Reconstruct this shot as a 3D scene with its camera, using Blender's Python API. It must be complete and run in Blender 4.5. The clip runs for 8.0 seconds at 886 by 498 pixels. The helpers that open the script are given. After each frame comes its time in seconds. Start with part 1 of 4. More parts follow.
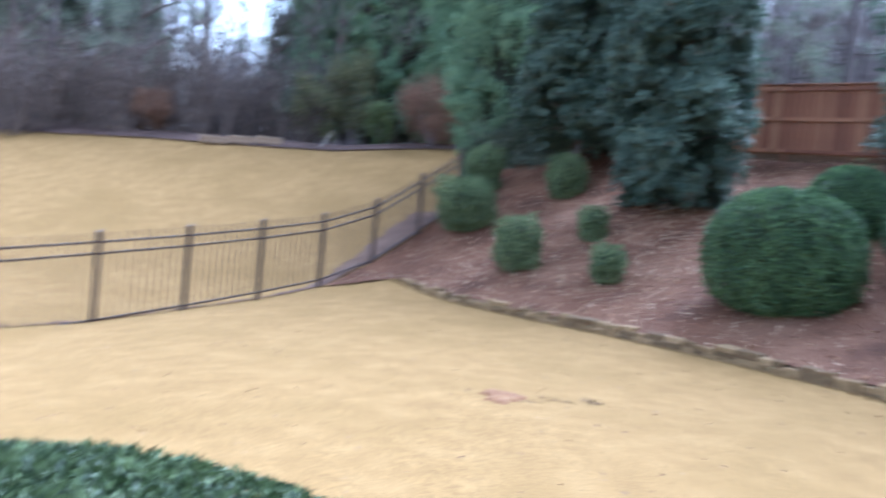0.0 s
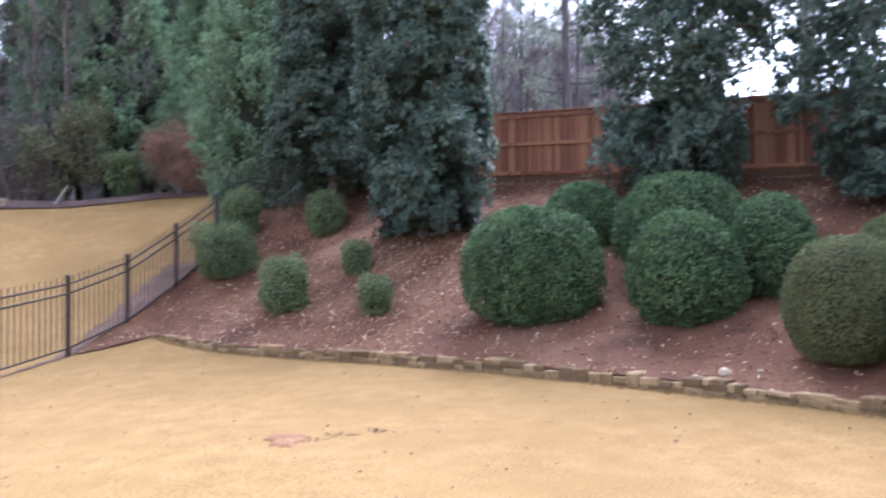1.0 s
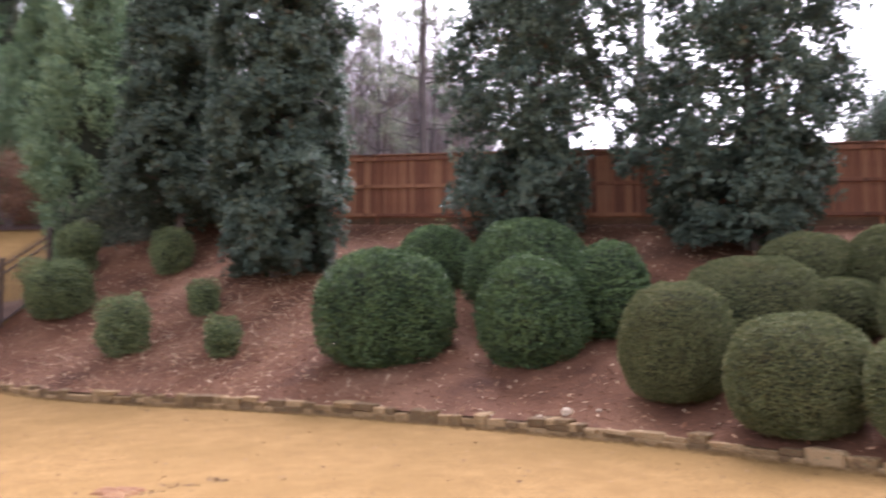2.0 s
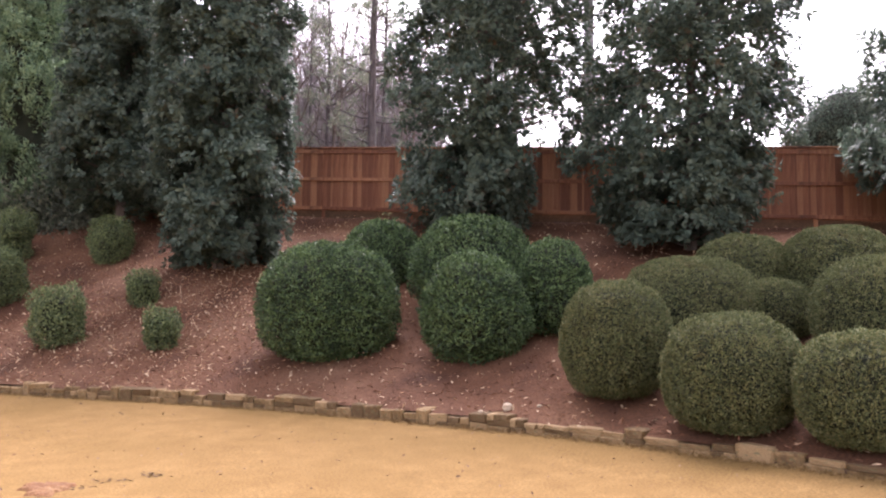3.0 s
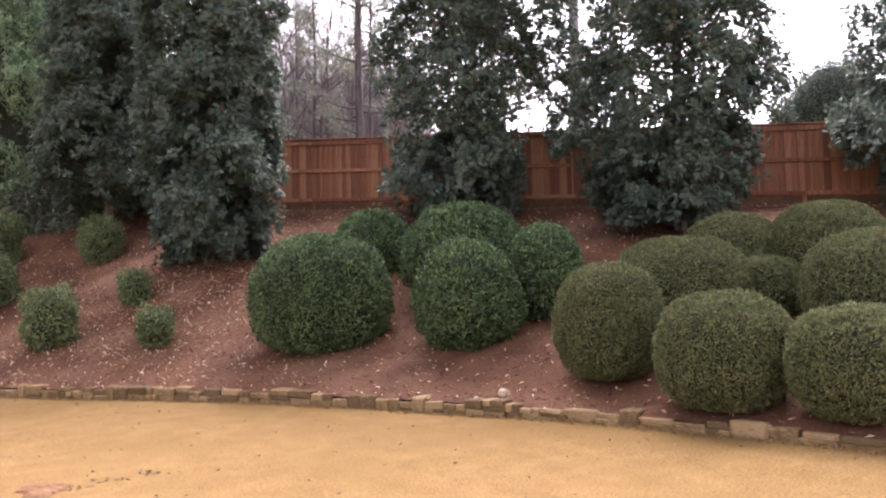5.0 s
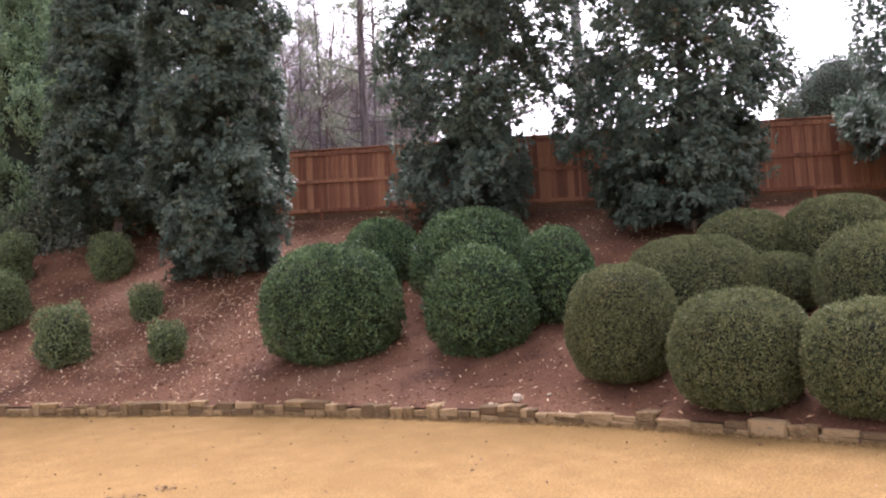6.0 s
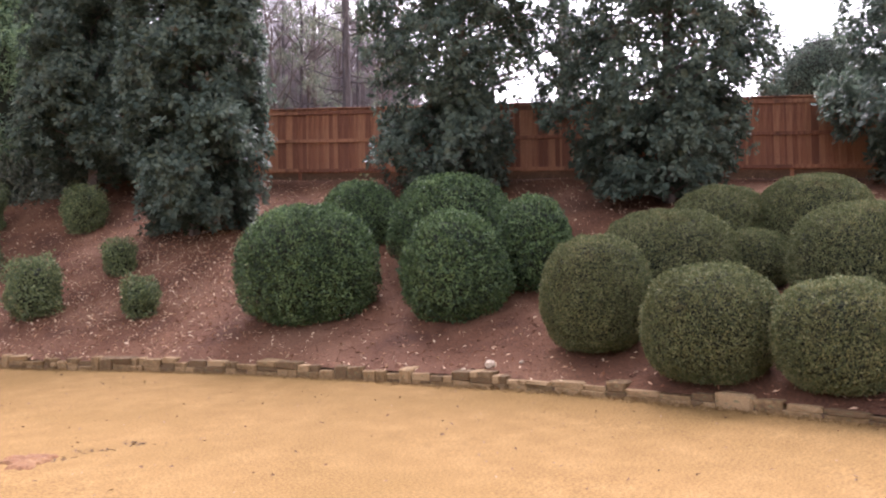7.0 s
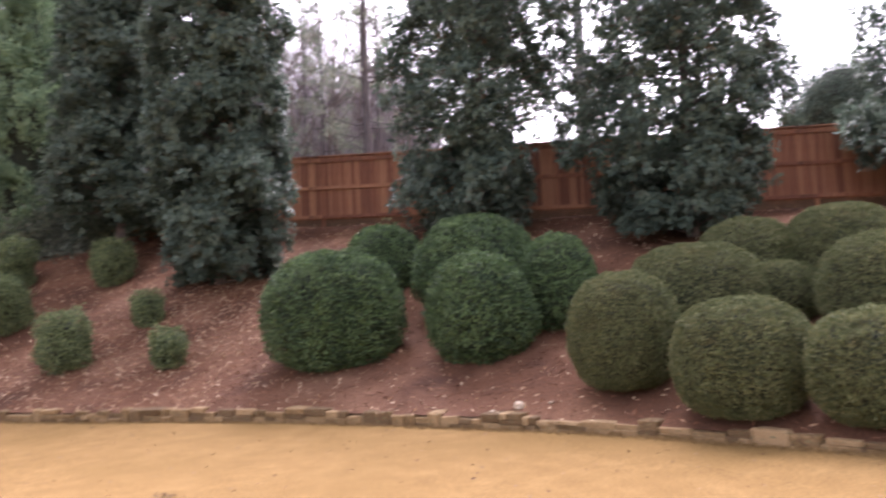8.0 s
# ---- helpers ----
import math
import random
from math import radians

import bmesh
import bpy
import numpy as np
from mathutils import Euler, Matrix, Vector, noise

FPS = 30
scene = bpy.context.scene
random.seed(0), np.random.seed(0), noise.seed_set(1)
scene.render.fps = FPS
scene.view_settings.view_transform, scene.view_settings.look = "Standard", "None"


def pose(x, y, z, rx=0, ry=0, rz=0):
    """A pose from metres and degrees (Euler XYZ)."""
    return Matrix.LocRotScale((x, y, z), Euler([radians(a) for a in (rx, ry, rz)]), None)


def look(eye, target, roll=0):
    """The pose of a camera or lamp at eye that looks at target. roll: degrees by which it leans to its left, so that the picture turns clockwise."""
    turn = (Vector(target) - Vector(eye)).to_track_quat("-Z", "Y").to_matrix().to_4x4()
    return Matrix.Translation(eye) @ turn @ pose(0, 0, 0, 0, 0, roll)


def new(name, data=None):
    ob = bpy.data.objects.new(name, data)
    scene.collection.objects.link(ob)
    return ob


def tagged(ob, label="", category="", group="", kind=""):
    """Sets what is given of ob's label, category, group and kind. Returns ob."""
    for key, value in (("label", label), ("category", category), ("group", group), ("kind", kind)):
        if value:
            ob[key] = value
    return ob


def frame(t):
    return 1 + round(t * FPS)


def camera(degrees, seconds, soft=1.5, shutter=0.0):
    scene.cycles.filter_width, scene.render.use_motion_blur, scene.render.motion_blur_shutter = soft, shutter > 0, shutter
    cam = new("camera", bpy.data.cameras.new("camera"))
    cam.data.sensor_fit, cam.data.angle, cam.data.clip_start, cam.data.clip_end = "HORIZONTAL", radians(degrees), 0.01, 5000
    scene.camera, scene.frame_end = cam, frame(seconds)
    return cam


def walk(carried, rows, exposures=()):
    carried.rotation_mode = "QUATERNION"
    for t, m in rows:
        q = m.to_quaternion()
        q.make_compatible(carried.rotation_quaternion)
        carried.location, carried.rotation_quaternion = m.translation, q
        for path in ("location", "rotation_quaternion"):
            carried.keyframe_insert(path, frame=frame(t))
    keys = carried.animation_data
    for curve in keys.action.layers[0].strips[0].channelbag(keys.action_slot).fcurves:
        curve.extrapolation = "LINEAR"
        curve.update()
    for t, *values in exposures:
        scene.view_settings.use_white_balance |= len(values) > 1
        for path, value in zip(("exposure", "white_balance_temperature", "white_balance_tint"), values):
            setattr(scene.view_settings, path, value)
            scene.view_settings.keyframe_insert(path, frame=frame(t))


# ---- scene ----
cam = camera(58.4, 8.0, 2.1, 0.6)
PATH = [
    (0, (-0.059, 0.097, 1.600), (-0.095, 2.095, 1.530), 5.44),
    (0.2, (-0.071, 0.092, 1.592), (0.083, 2.086, 1.568), 3.83),
    (0.5, (-0.088, 0.086, 1.580), (0.250, 2.057, 1.593), 1.04),
    (1, (-0.100, 0.057, 1.565), (0.444, 1.981, 1.616), -0.60),
    (1.5, (-0.079, 0.031, 1.568), (0.610, 1.905, 1.689), -0.51),
    (2, (-0.055, 0.026, 1.577), (0.825, 1.816, 1.729), -0.21),
    (2.2, (-0.049, 0.026, 1.579), (0.902, 1.779, 1.724), 0.03),
    (3.3, (-0.014, -0.000, 1.584), (0.983, 1.728, 1.723), 0.58),
    (3.5, (-0.014, -0.002, 1.584), (0.964, 1.735, 1.745), 0.74),
    (4, (-0.012, -0.007, 1.584), (0.946, 1.742, 1.736), 0.44),
    (4.5, (0.000, -0.009, 1.585), (0.974, 1.735, 1.697), -0.53),
    (4.7, (0.004, -0.009, 1.584), (1.006, 1.719, 1.690), -0.55),
    (5.8, (0.012, 0.022, 1.584), (1.012, 1.750, 1.711), -3.31),
    (6, (0.013, 0.027, 1.584), (1.007, 1.759, 1.710), -3.12),
    (6.5, (0.023, 0.037, 1.582), (1.027, 1.763, 1.690), -2.44),
    (7, (0.033, 0.046, 1.581), (1.073, 1.754, 1.618), -1.15),
    (7.5, (0.033, 0.047, 1.582), (1.084, 1.743, 1.717), -2.70),
    (7.8, (0.032, 0.046, 1.583), (1.076, 1.744, 1.735), -2.99),
    (8, (0.031, 0.044, 1.583), (1.020, 1.777, 1.727), -2.92),
]
walk(cam, [(t, look(eye, target, roll)) for t, eye, target, roll in PATH],
     [(0, 2.92, 4500, 10), (0.6, 3.04, 4900, 15), (1.1, 2.93, 5100, 22), (1.6, 2.88, 5550, 27), (2.0, 2.7, 6000, 29), (4.5, 2.7, 6330, 30), (6, 2.7, 6120, 30), (8, 2.72, 6100, 31)])

# ---- light ----
world = bpy.data.worlds.new("overcast_sky")
scene.world = world
world.use_nodes = True
wn, wl = world.node_tree.nodes, world.node_tree.links
sky = wn.new("ShaderNodeTexSky")
sky.sky_type, sky.sun_disc = "NISHITA", False
sky.sun_elevation, sky.sun_rotation = radians(50), radians(39)
sky.air_density, sky.dust_density, sky.ozone_density = 1.5, 4.0, 1.0
grey = wn.new("ShaderNodeHueSaturation")
grey.inputs["Saturation"].default_value = 0.22
wl.new(sky.outputs[0], grey.inputs["Color"])
wl.new(grey.outputs[0], wn["Background"].inputs["Color"])
wn["Background"].inputs["Strength"].default_value = 0.084
sun = new("sun", bpy.data.lights.new("sun", "SUN"))
sun.data.energy, sun.data.angle, sun.data.color = 1.25, radians(50), (1.0, 0.98, 0.95)
sun.matrix_basis = look((9, 11, 17), (0, 0, 0))


# ---- materials ----
def material(name, colors, scale=6.0, fine=60.0, rough=0.8, bump=0.3, island=0.0, detail=0.35, metal=0.0, spec=0.4,
             stretch=(1, 1, 1), bump_dist=0.01, per_object=0.0, patch=None, glow_through=0.0):
    """Colours blended by coarse noise, darkened and lightened by fine noise, with fine relief. island or per_object: how
    strongly each leaf or each piece differs from its neighbours. patch: (colour, scale, from, to) for stains. glow_through:
    the share of light that passes through a thin leaf."""
    m = bpy.data.materials.new(name)
    m.use_nodes = True
    n, l = m.node_tree.nodes, m.node_tree.links
    bsdf = n["Principled BSDF"]
    bsdf.inputs["Roughness"].default_value, bsdf.inputs["Metallic"].default_value = rough, metal
    bsdf.inputs["Specular IOR Level"].default_value = spec
    geo, co, mp = n.new("ShaderNodeNewGeometry"), n.new("ShaderNodeTexCoord"), n.new("ShaderNodeMapping")
    mp.inputs["Scale"].default_value = stretch
    l.new(co.outputs["Object"], mp.inputs["Vector"])
    big, small = n.new("ShaderNodeTexNoise"), n.new("ShaderNodeTexNoise")
    for tex, s in ((big, scale), (small, fine)):
        tex.inputs["Scale"].default_value, tex.inputs["Detail"].default_value = s, 5
        l.new(mp.outputs[0], tex.inputs["Vector"])
    mix = big.outputs["Fac"]
    if island or per_object:
        add = n.new("ShaderNodeMath")
        add.operation = "MULTIPLY_ADD"
        if island:
            l.new(geo.outputs["Random Per Island"], add.inputs[0])
        else:
            info = n.new("ShaderNodeObjectInfo")
            l.new(info.outputs["Random"], add.inputs[0])
        add.inputs[1].default_value = island or per_object
        half = n.new("ShaderNodeMath")
        half.operation = "MULTIPLY_ADD"
        half.inputs[1].default_value, half.inputs[2].default_value = 1.0, -0.5 * (island or per_object)
        l.new(mix, half.inputs[0])
        l.new(half.outputs[0], add.inputs[2])
        mix = add.outputs[0]
    ramp = n.new("ShaderNodeValToRGB")
    el = ramp.color_ramp.elements
    el[0].position, el[1].position = 0.3, 0.7
    while len(el) < len(colors):
        el.new(0.5)
    for k, c in enumerate(colors):
        el[k].position = 0.28 + 0.44 * k / (len(colors) - 1)
    for k, c in enumerate(colors):
        el[k].color = (*c, 1)
    l.new(mix, ramp.inputs[0])
    out = ramp.outputs[0]
    if patch:
        spot = n.new("ShaderNodeTexNoise")
        spot.inputs["Scale"].default_value, spot.inputs["Detail"].default_value = patch[1], 4
        l.new(co.outputs["Object"], spot.inputs["Vector"])
        lim = n.new("ShaderNodeMapRange")
        lim.inputs[1].default_value, lim.inputs[2].default_value = patch[2], patch[3]
        l.new(spot.outputs["Fac"], lim.inputs[0])
        pm = n.new("ShaderNodeMix")
        pm.data_type = "RGBA"
        l.new(lim.outputs[0], pm.inputs[0])
        l.new(out, pm.inputs[6])
        pm.inputs[7].default_value = (*patch[0], 1)
        out = pm.outputs[2]
    span = n.new("ShaderNodeMapRange")
    span.inputs[1].default_value, span.inputs[2].default_value = 0.25, 0.75
    span.inputs[3].default_value, span.inputs[4].default_value = 1 - detail, 1 + detail
    l.new(small.outputs["Fac"], span.inputs[0])
    mul = n.new("ShaderNodeMix")
    mul.data_type, mul.blend_type = "RGBA", "MULTIPLY"
    mul.inputs[0].default_value = 1
    l.new(out, mul.inputs[6])
    l.new(span.outputs[0], mul.inputs[7])
    l.new(mul.outputs[2], bsdf.inputs["Base Color"])
    if bump:
        b = n.new("ShaderNodeBump")
        b.inputs["Strength"].default_value, b.inputs["Distance"].default_value = bump, bump_dist
        l.new(small.outputs["Fac"], b.inputs["Height"])
        l.new(b.outputs[0], bsdf.inputs["Normal"])
    if glow_through:
        thin, both = n.new("ShaderNodeBsdfTranslucent"), n.new("ShaderNodeMixShader")
        both.inputs[0].default_value = glow_through
        l.new(mul.outputs[2], thin.inputs["Color"])
        l.new(bsdf.outputs[0], both.inputs[1])
        l.new(thin.outputs[0], both.inputs[2])
        l.new(both.outputs[0], n["Material Output"].inputs["Surface"])
    return m


LAWN = material("dormant_grass", [(0.192, 0.115, 0.041), (0.218, 0.132, 0.048), (0.244, 0.151, 0.058)], 2.8, 48, 0.95, 0.4, detail=0.42,
                bump_dist=0.02, spec=0.1, patch=((0.188, 0.114, 0.039), 0.6, 0.46, 0.72))
MULCH = material("brown_mulch", [(0.074, 0.032, 0.017), (0.132, 0.059, 0.030), (0.197, 0.098, 0.052)], 0.9, 34, 0.9, 0.9, detail=0.45,
                 bump_dist=0.03, spec=0.25, patch=((0.205, 0.112, 0.068), 0.45, 0.52, 0.80))
STRIP = material("grey_mulch", [(0.070, 0.036, 0.023), (0.112, 0.060, 0.038), (0.158, 0.094, 0.062)], 1.1, 34, 0.9, 0.8, detail=0.4, bump_dist=0.03)
STRAW = material("straw_blades", [(0.180, 0.110, 0.040), (0.240, 0.150, 0.056), (0.290, 0.190, 0.080)], 2, 30, 0.9, 0, island=0.9)
CHIP = material("mulch_chips", [(0.105, 0.048, 0.027), (0.145, 0.070, 0.040), (0.200, 0.108, 0.064)], 3, 40, 0.85, 0.0, island=1.0)
LITTER = material("dry_leaf", [(0.270, 0.130, 0.068), (0.500, 0.290, 0.160), (0.740, 0.560, 0.370)], 3, 60, 0.6, 0.2, island=1.0)
DARKLEAF = material("wet_brown_leaf", [(0.08, 0.04, 0.025), (0.16, 0.085, 0.04), (0.24, 0.14, 0.07)], 3, 60, 0.6, 0.2, island=1.0)
CLAY = material("red_clay", [(0.130, 0.057, 0.021), (0.182, 0.084, 0.031), (0.222, 0.122, 0.050)], 3, 40, 0.9, 0.8, detail=0.3, bump_dist=0.02)
WOODS = material("woodland_floor", [(0.052, 0.030, 0.024), (0.090, 0.053, 0.042), (0.130, 0.080, 0.064)], 0.8, 14, 0.95, 0.8, detail=0.4, bump_dist=0.05)
STONE = material("field_stone", [(0.135, 0.080, 0.034), (0.240, 0.148, 0.062), (0.340, 0.222, 0.106)], 4, 45, 0.8, 0.6, per_object=0.7,
                 detail=0.35, patch=((0.12, 0.13, 0.06), 6, 0.55, 0.75))
PALE = material("pale_stone", [(0.400, 0.300, 0.200), (0.500, 0.400, 0.280), (0.600, 0.500, 0.380)], 9, 60, 0.75, 0.5)
# earth colour, also used for painted shade below the cedar fence
EARTH_AND_SHADE = material("packed_earth_and_shade", [(0.100, 0.062, 0.038), (0.155, 0.100, 0.060)], 5, 40, 0.95, 0.6)
CEDAR = material("stained_cedar", [(0.200, 0.078, 0.042), (0.300, 0.125, 0.064), (0.410, 0.195, 0.100)], 2.2, 40, 0.65, 0.4, per_object=0.55,
                 stretch=(6, 6, 0.5), detail=0.3, patch=((0.09, 0.035, 0.02), 1.6, 0.56, 0.72))
IRON = material("dark_bronze_paint", [(0.030, 0.016, 0.013), (0.052, 0.030, 0.024)], 8, 60, 0.45, 0.1, detail=0.2)
HOLLY = material("holly_leaf", [(0.034, 0.064, 0.027), (0.070, 0.122, 0.046), (0.150, 0.225, 0.085)], 2.4, 12, 0.42, 0, island=0.75, spec=0.35, glow_through=0.2)
BOX = material("boxwood_leaf", [(0.086, 0.104, 0.044), (0.138, 0.158, 0.066), (0.212, 0.212, 0.094)], 2.2, 12, 0.55, 0, island=0.8,
               spec=0.2, patch=((0.16, 0.100, 0.050), 1.6, 0.62, 0.86), glow_through=0.2)
YOUNG = material("young_holly_leaf", [(0.078, 0.112, 0.047), (0.145, 0.190, 0.080), (0.235, 0.285, 0.124)], 3, 12, 0.45, 0, island=0.8, glow_through=0.25)
# blue raised in the leaf colour to stand in for sky sheen and haze
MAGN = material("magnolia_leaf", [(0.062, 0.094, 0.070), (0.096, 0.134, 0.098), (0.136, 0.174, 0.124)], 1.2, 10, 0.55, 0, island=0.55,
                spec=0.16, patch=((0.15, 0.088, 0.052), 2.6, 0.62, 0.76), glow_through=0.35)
CYPR = material("cypress_spray", [(0.122, 0.196, 0.118), (0.198, 0.298, 0.172), (0.270, 0.375, 0.205)], 1.0, 10, 0.6, 0, island=0.85, glow_through=0.22)
PINE = material("pine_needles", [(0.110, 0.136, 0.100), (0.185, 0.212, 0.152), (0.260, 0.280, 0.200)], 0.6, 8, 0.6, 0, island=0.7, glow_through=0.35)
RUST = material("rust_leaf", [(0.160, 0.088, 0.056), (0.250, 0.142, 0.092), (0.340, 0.215, 0.145)], 2, 10, 0.7, 0, island=0.8, glow_through=0.2)
OLIVE = material("yellow_green_leaf", [(0.080, 0.092, 0.044), (0.155, 0.162, 0.075), (0.240, 0.235, 0.115)], 2, 10, 0.6, 0, island=0.8, glow_through=0.25)
NEAR = material("glossy_hedge_leaf", [(0.026, 0.042, 0.014), (0.054, 0.080, 0.027), (0.100, 0.130, 0.050)], 5, 20, 0.5, 0, island=0.8, spec=0.3, glow_through=0.15)
# near-black colour that stands in for the shade deep inside foliage
SHADE = material("inner_shade", [(0.016, 0.022, 0.014), (0.032, 0.036, 0.022)], 4, 30, 0.95, 0.3)
BARK = material("grey_bark", [(0.07, 0.055, 0.05), (0.13, 0.105, 0.09), (0.19, 0.16, 0.14)], 2, 18, 0.9, 0.7, stretch=(3, 3, 0.6), bump_dist=0.03)
PINEBARK = material("pine_bark", [(0.055, 0.046, 0.046), (0.095, 0.082, 0.082), (0.140, 0.122, 0.120)], 2, 14, 0.9, 0.8, stretch=(3, 3, 0.7), bump_dist=0.04)
PALEBARK = material("pale_bark", [(0.35, 0.31, 0.27), (0.48, 0.44, 0.39)], 3, 18, 0.8, 0.4, stretch=(3, 3, 0.7))
# twig grey lightened so that the colour carries the haze of distance
TWIG = material("haze_grey_twigs", [(0.190, 0.164, 0.168), (0.280, 0.246, 0.250)], 2, 16, 0.9, 0)
BRUSH = material("brown_brush", [(0.085, 0.065, 0.058), (0.15, 0.115, 0.10), (0.21, 0.165, 0.14)], 2, 16, 0.9, 0, island=0.7)
TIMBER = material("weathered_timber", [(0.22, 0.15, 0.10), (0.33, 0.24, 0.16)], 3, 30, 0.85, 0.5, stretch=(0.6, 5, 5))
POLE = material("utility_pole_wood", [(0.150, 0.150, 0.160), (0.225, 0.225, 0.235)], 3, 24, 0.85, 0.5, stretch=(5, 5, 0.5))


# ---- mesh helpers ----
def raw_mesh(name, verts, faces, mats, index=None, smooth=False):
    """A mesh from an array of vertices and an array of faces of equal size."""
    me = bpy.data.meshes.new(name)
    verts, faces = np.asarray(verts, np.float32), np.asarray(faces, np.int32)
    me.vertices.add(len(verts))
    me.vertices.foreach_set("co", verts.ravel())
    me.loops.add(faces.size)
    me.loops.foreach_set("vertex_index", faces.ravel())
    me.polygons.add(len(faces))
    me.polygons.foreach_set("loop_start", np.arange(0, faces.size, faces.shape[1], dtype=np.int32))
    for m in mats:
        me.materials.append(m)
    if index is not None:
        me.polygons.foreach_set("material_index", np.asarray(index, np.int32))
    me.polygons.foreach_set("use_smooth", np.full(len(faces), smooth))
    me.update(calc_edges=True)
    return me


def piece(name, me, parent=None, label=""):
    ob = new(name, me)
    ob.parent = parent
    return tagged(ob, label)


def part(name, bm, mat, parent=None, label="", smooth=False):
    me = bpy.data.meshes.new(name)
    for f in bm.faces:
        f.smooth = smooth
    bm.to_mesh(me)
    bm.free()
    me.materials.append(mat)
    return piece(name, me, parent, label)


def thing(name, label, category, group="", at=(0, 0, 0)):
    ob = new(name)
    ob.location, ob.empty_display_size = at, 0.2
    return tagged(ob, label, category, group)


def box(bm, size, at=(0, 0, 0), bevel=0.0, turn=None):
    made = bmesh.ops.create_cube(bm, size=1)["verts"]
    m = Matrix.Translation(at) @ (turn or Matrix()) @ Matrix.Diagonal((*size, 1))
    bmesh.ops.transform(bm, matrix=m, verts=made)
    if bevel:
        edges = list({e for v in made for e in v.link_edges})
        bmesh.ops.bevel(bm, geom=edges, offset=bevel, segments=1, affect="EDGES", clamp_overlap=True)


def ripple(p, k, seed):
    """Smooth noise between about -1 and 1 for an array of points."""
    r = np.random.RandomState(seed)
    total = np.zeros(len(p))
    for _ in range(6):
        w = r.normal(size=3) * k
        total += np.sin(p @ w + r.uniform(0, 6.28))
    return total / 3.0


def unit(v):
    return v / np.maximum(np.linalg.norm(v, axis=1, keepdims=True), 1e-9)


def leaves(r, spots, normals, length, width, droop=0.0, spread=0.6, up=0.0):
    """Folded leaves of two triangles, one at each spot, lying roughly across the normals."""
    n = len(spots)
    nn = unit(normals + r.normal(size=(n, 3)) * spread)
    d = unit(np.cross(nn, r.normal(size=(n, 3))) + normals * 0.35 + np.array([0, 0, up - droop]))
    side = unit(np.cross(nn, d))
    size = (r.uniform(0.7, 1.3, n) * length)[:, None]
    wide = size * width / length * 0.5
    lift = np.cross(d, side) * wide * 0.5
    mid = spots + d * size * 0.45
    verts = np.stack([spots, mid + side * wide + lift, spots + d * size, mid - side * wide + lift], 1).reshape(-1, 3)
    base = np.arange(n)[:, None] * 4
    faces = np.concatenate([base + [0, 1, 2], base + [0, 2, 3]], 1).reshape(-1, 3)
    return verts, faces


def globe(rx, ry, rz, power, seed, rings=14, segs=24, rough=0.03, foot=2.9):
    """Vertices and triangles of a rounded, slightly lumpy body."""
    th = np.linspace(0.02, math.pi - 0.02, rings)
    ph = np.linspace(0, 2 * math.pi, segs, endpoint=False)
    t, p = [a.ravel() for a in np.meshgrid(th, ph, indexing="ij")]
    d = np.stack([np.sin(t) * np.cos(p), np.sin(t) * np.sin(p), np.cos(t)], 1)
    v = onto(d, rx, ry, rz, power, seed, rough, foot)
    i, j = [a.ravel() for a in np.meshgrid(np.arange(rings - 1), np.arange(segs), indexing="ij")]
    a, b = i * segs + j, i * segs + (j + 1) % segs
    f = np.concatenate([np.stack([a, a + segs, b], 1), np.stack([b, a + segs, b + segs], 1)])
    return v, f


def onto(d, rx, ry, rz, power, seed, rough, foot=2.9):
    """Points in the directions d on a rounded body; its lower half has straighter sides."""
    s = np.array([rx, ry, rz])
    q = np.where(d[:, 2] < 0, np.maximum(power, foot), power)
    k = (np.abs(d / s) ** q[:, None]).sum(1) ** (-1 / q)
    return d * (k * (1 + rough * ripple(d, 3.0, seed) + 0.5 * rough * ripple(d, 8.0, seed + 7)))[:, None]


def joined(chunks):
    """One array of vertices and faces, and material indices, from (verts, faces, index) chunks."""
    verts, faces, index, at = [], [], [], 0
    for v, f, k in chunks:
        verts.append(v)
        faces.append(f + at)
        index.append(np.full(len(f), k))
        at += len(v)
    return np.concatenate(verts), np.concatenate(faces), np.concatenate(index)


def tubes(lines, sides=6):
    """Triangles of tapered tubes; each line is a list of (point, radius)."""
    chunks = []
    for line in lines:
        pts, rad = np.array([p for p, _ in line], float), np.array([q for _, q in line])
        way = unit(np.gradient(pts, axis=0))
        a = unit(np.cross(way, [0.31, 0.87, 0.12]))
        b = np.cross(way, a)
        ang = np.linspace(0, 2 * math.pi, sides, endpoint=False)
        ring = pts[:, None] + rad[:, None, None] * (a[:, None] * np.cos(ang)[:, None] + b[:, None] * np.sin(ang)[:, None])
        i, j = [q.ravel() for q in np.meshgrid(np.arange(len(pts) - 1), np.arange(sides), indexing="ij")]
        p, q = i * sides + j, i * sides + (j + 1) % sides
        chunks.append((ring.reshape(-1, 3), np.concatenate([np.stack([p, q, p + sides], 1), np.stack([q, q + sides, p + sides], 1)]), 0))
    return joined(chunks)


# ---- lie of the land ----
WALL = np.array([(-1.9, 18.8), (-1.35, 18.3), (-0.45, 16.7), (0.5, 15.25), (1.5, 14.1), (2.75, 12.8), (3.75, 11.55), (4.5, 10.4),
                 (5.2, 9.2), (5.8, 8.1), (6.2, 7.1), (6.55, 6.05), (6.98, 4.5), (7.3, 3.0), (7.5, 1.5), (7.6, -1.0), (7.6, -5.0)])
FENCE_N, FENCE_T, FENCE_C = np.array([0.688, 0.725]), np.array([0.725, -0.688]), 19.6
IRON_A, IRON_T = np.array([-3.03, 17.5]), np.array([0.532, 0.847])
IRON_N = np.array([-0.847, 0.532])
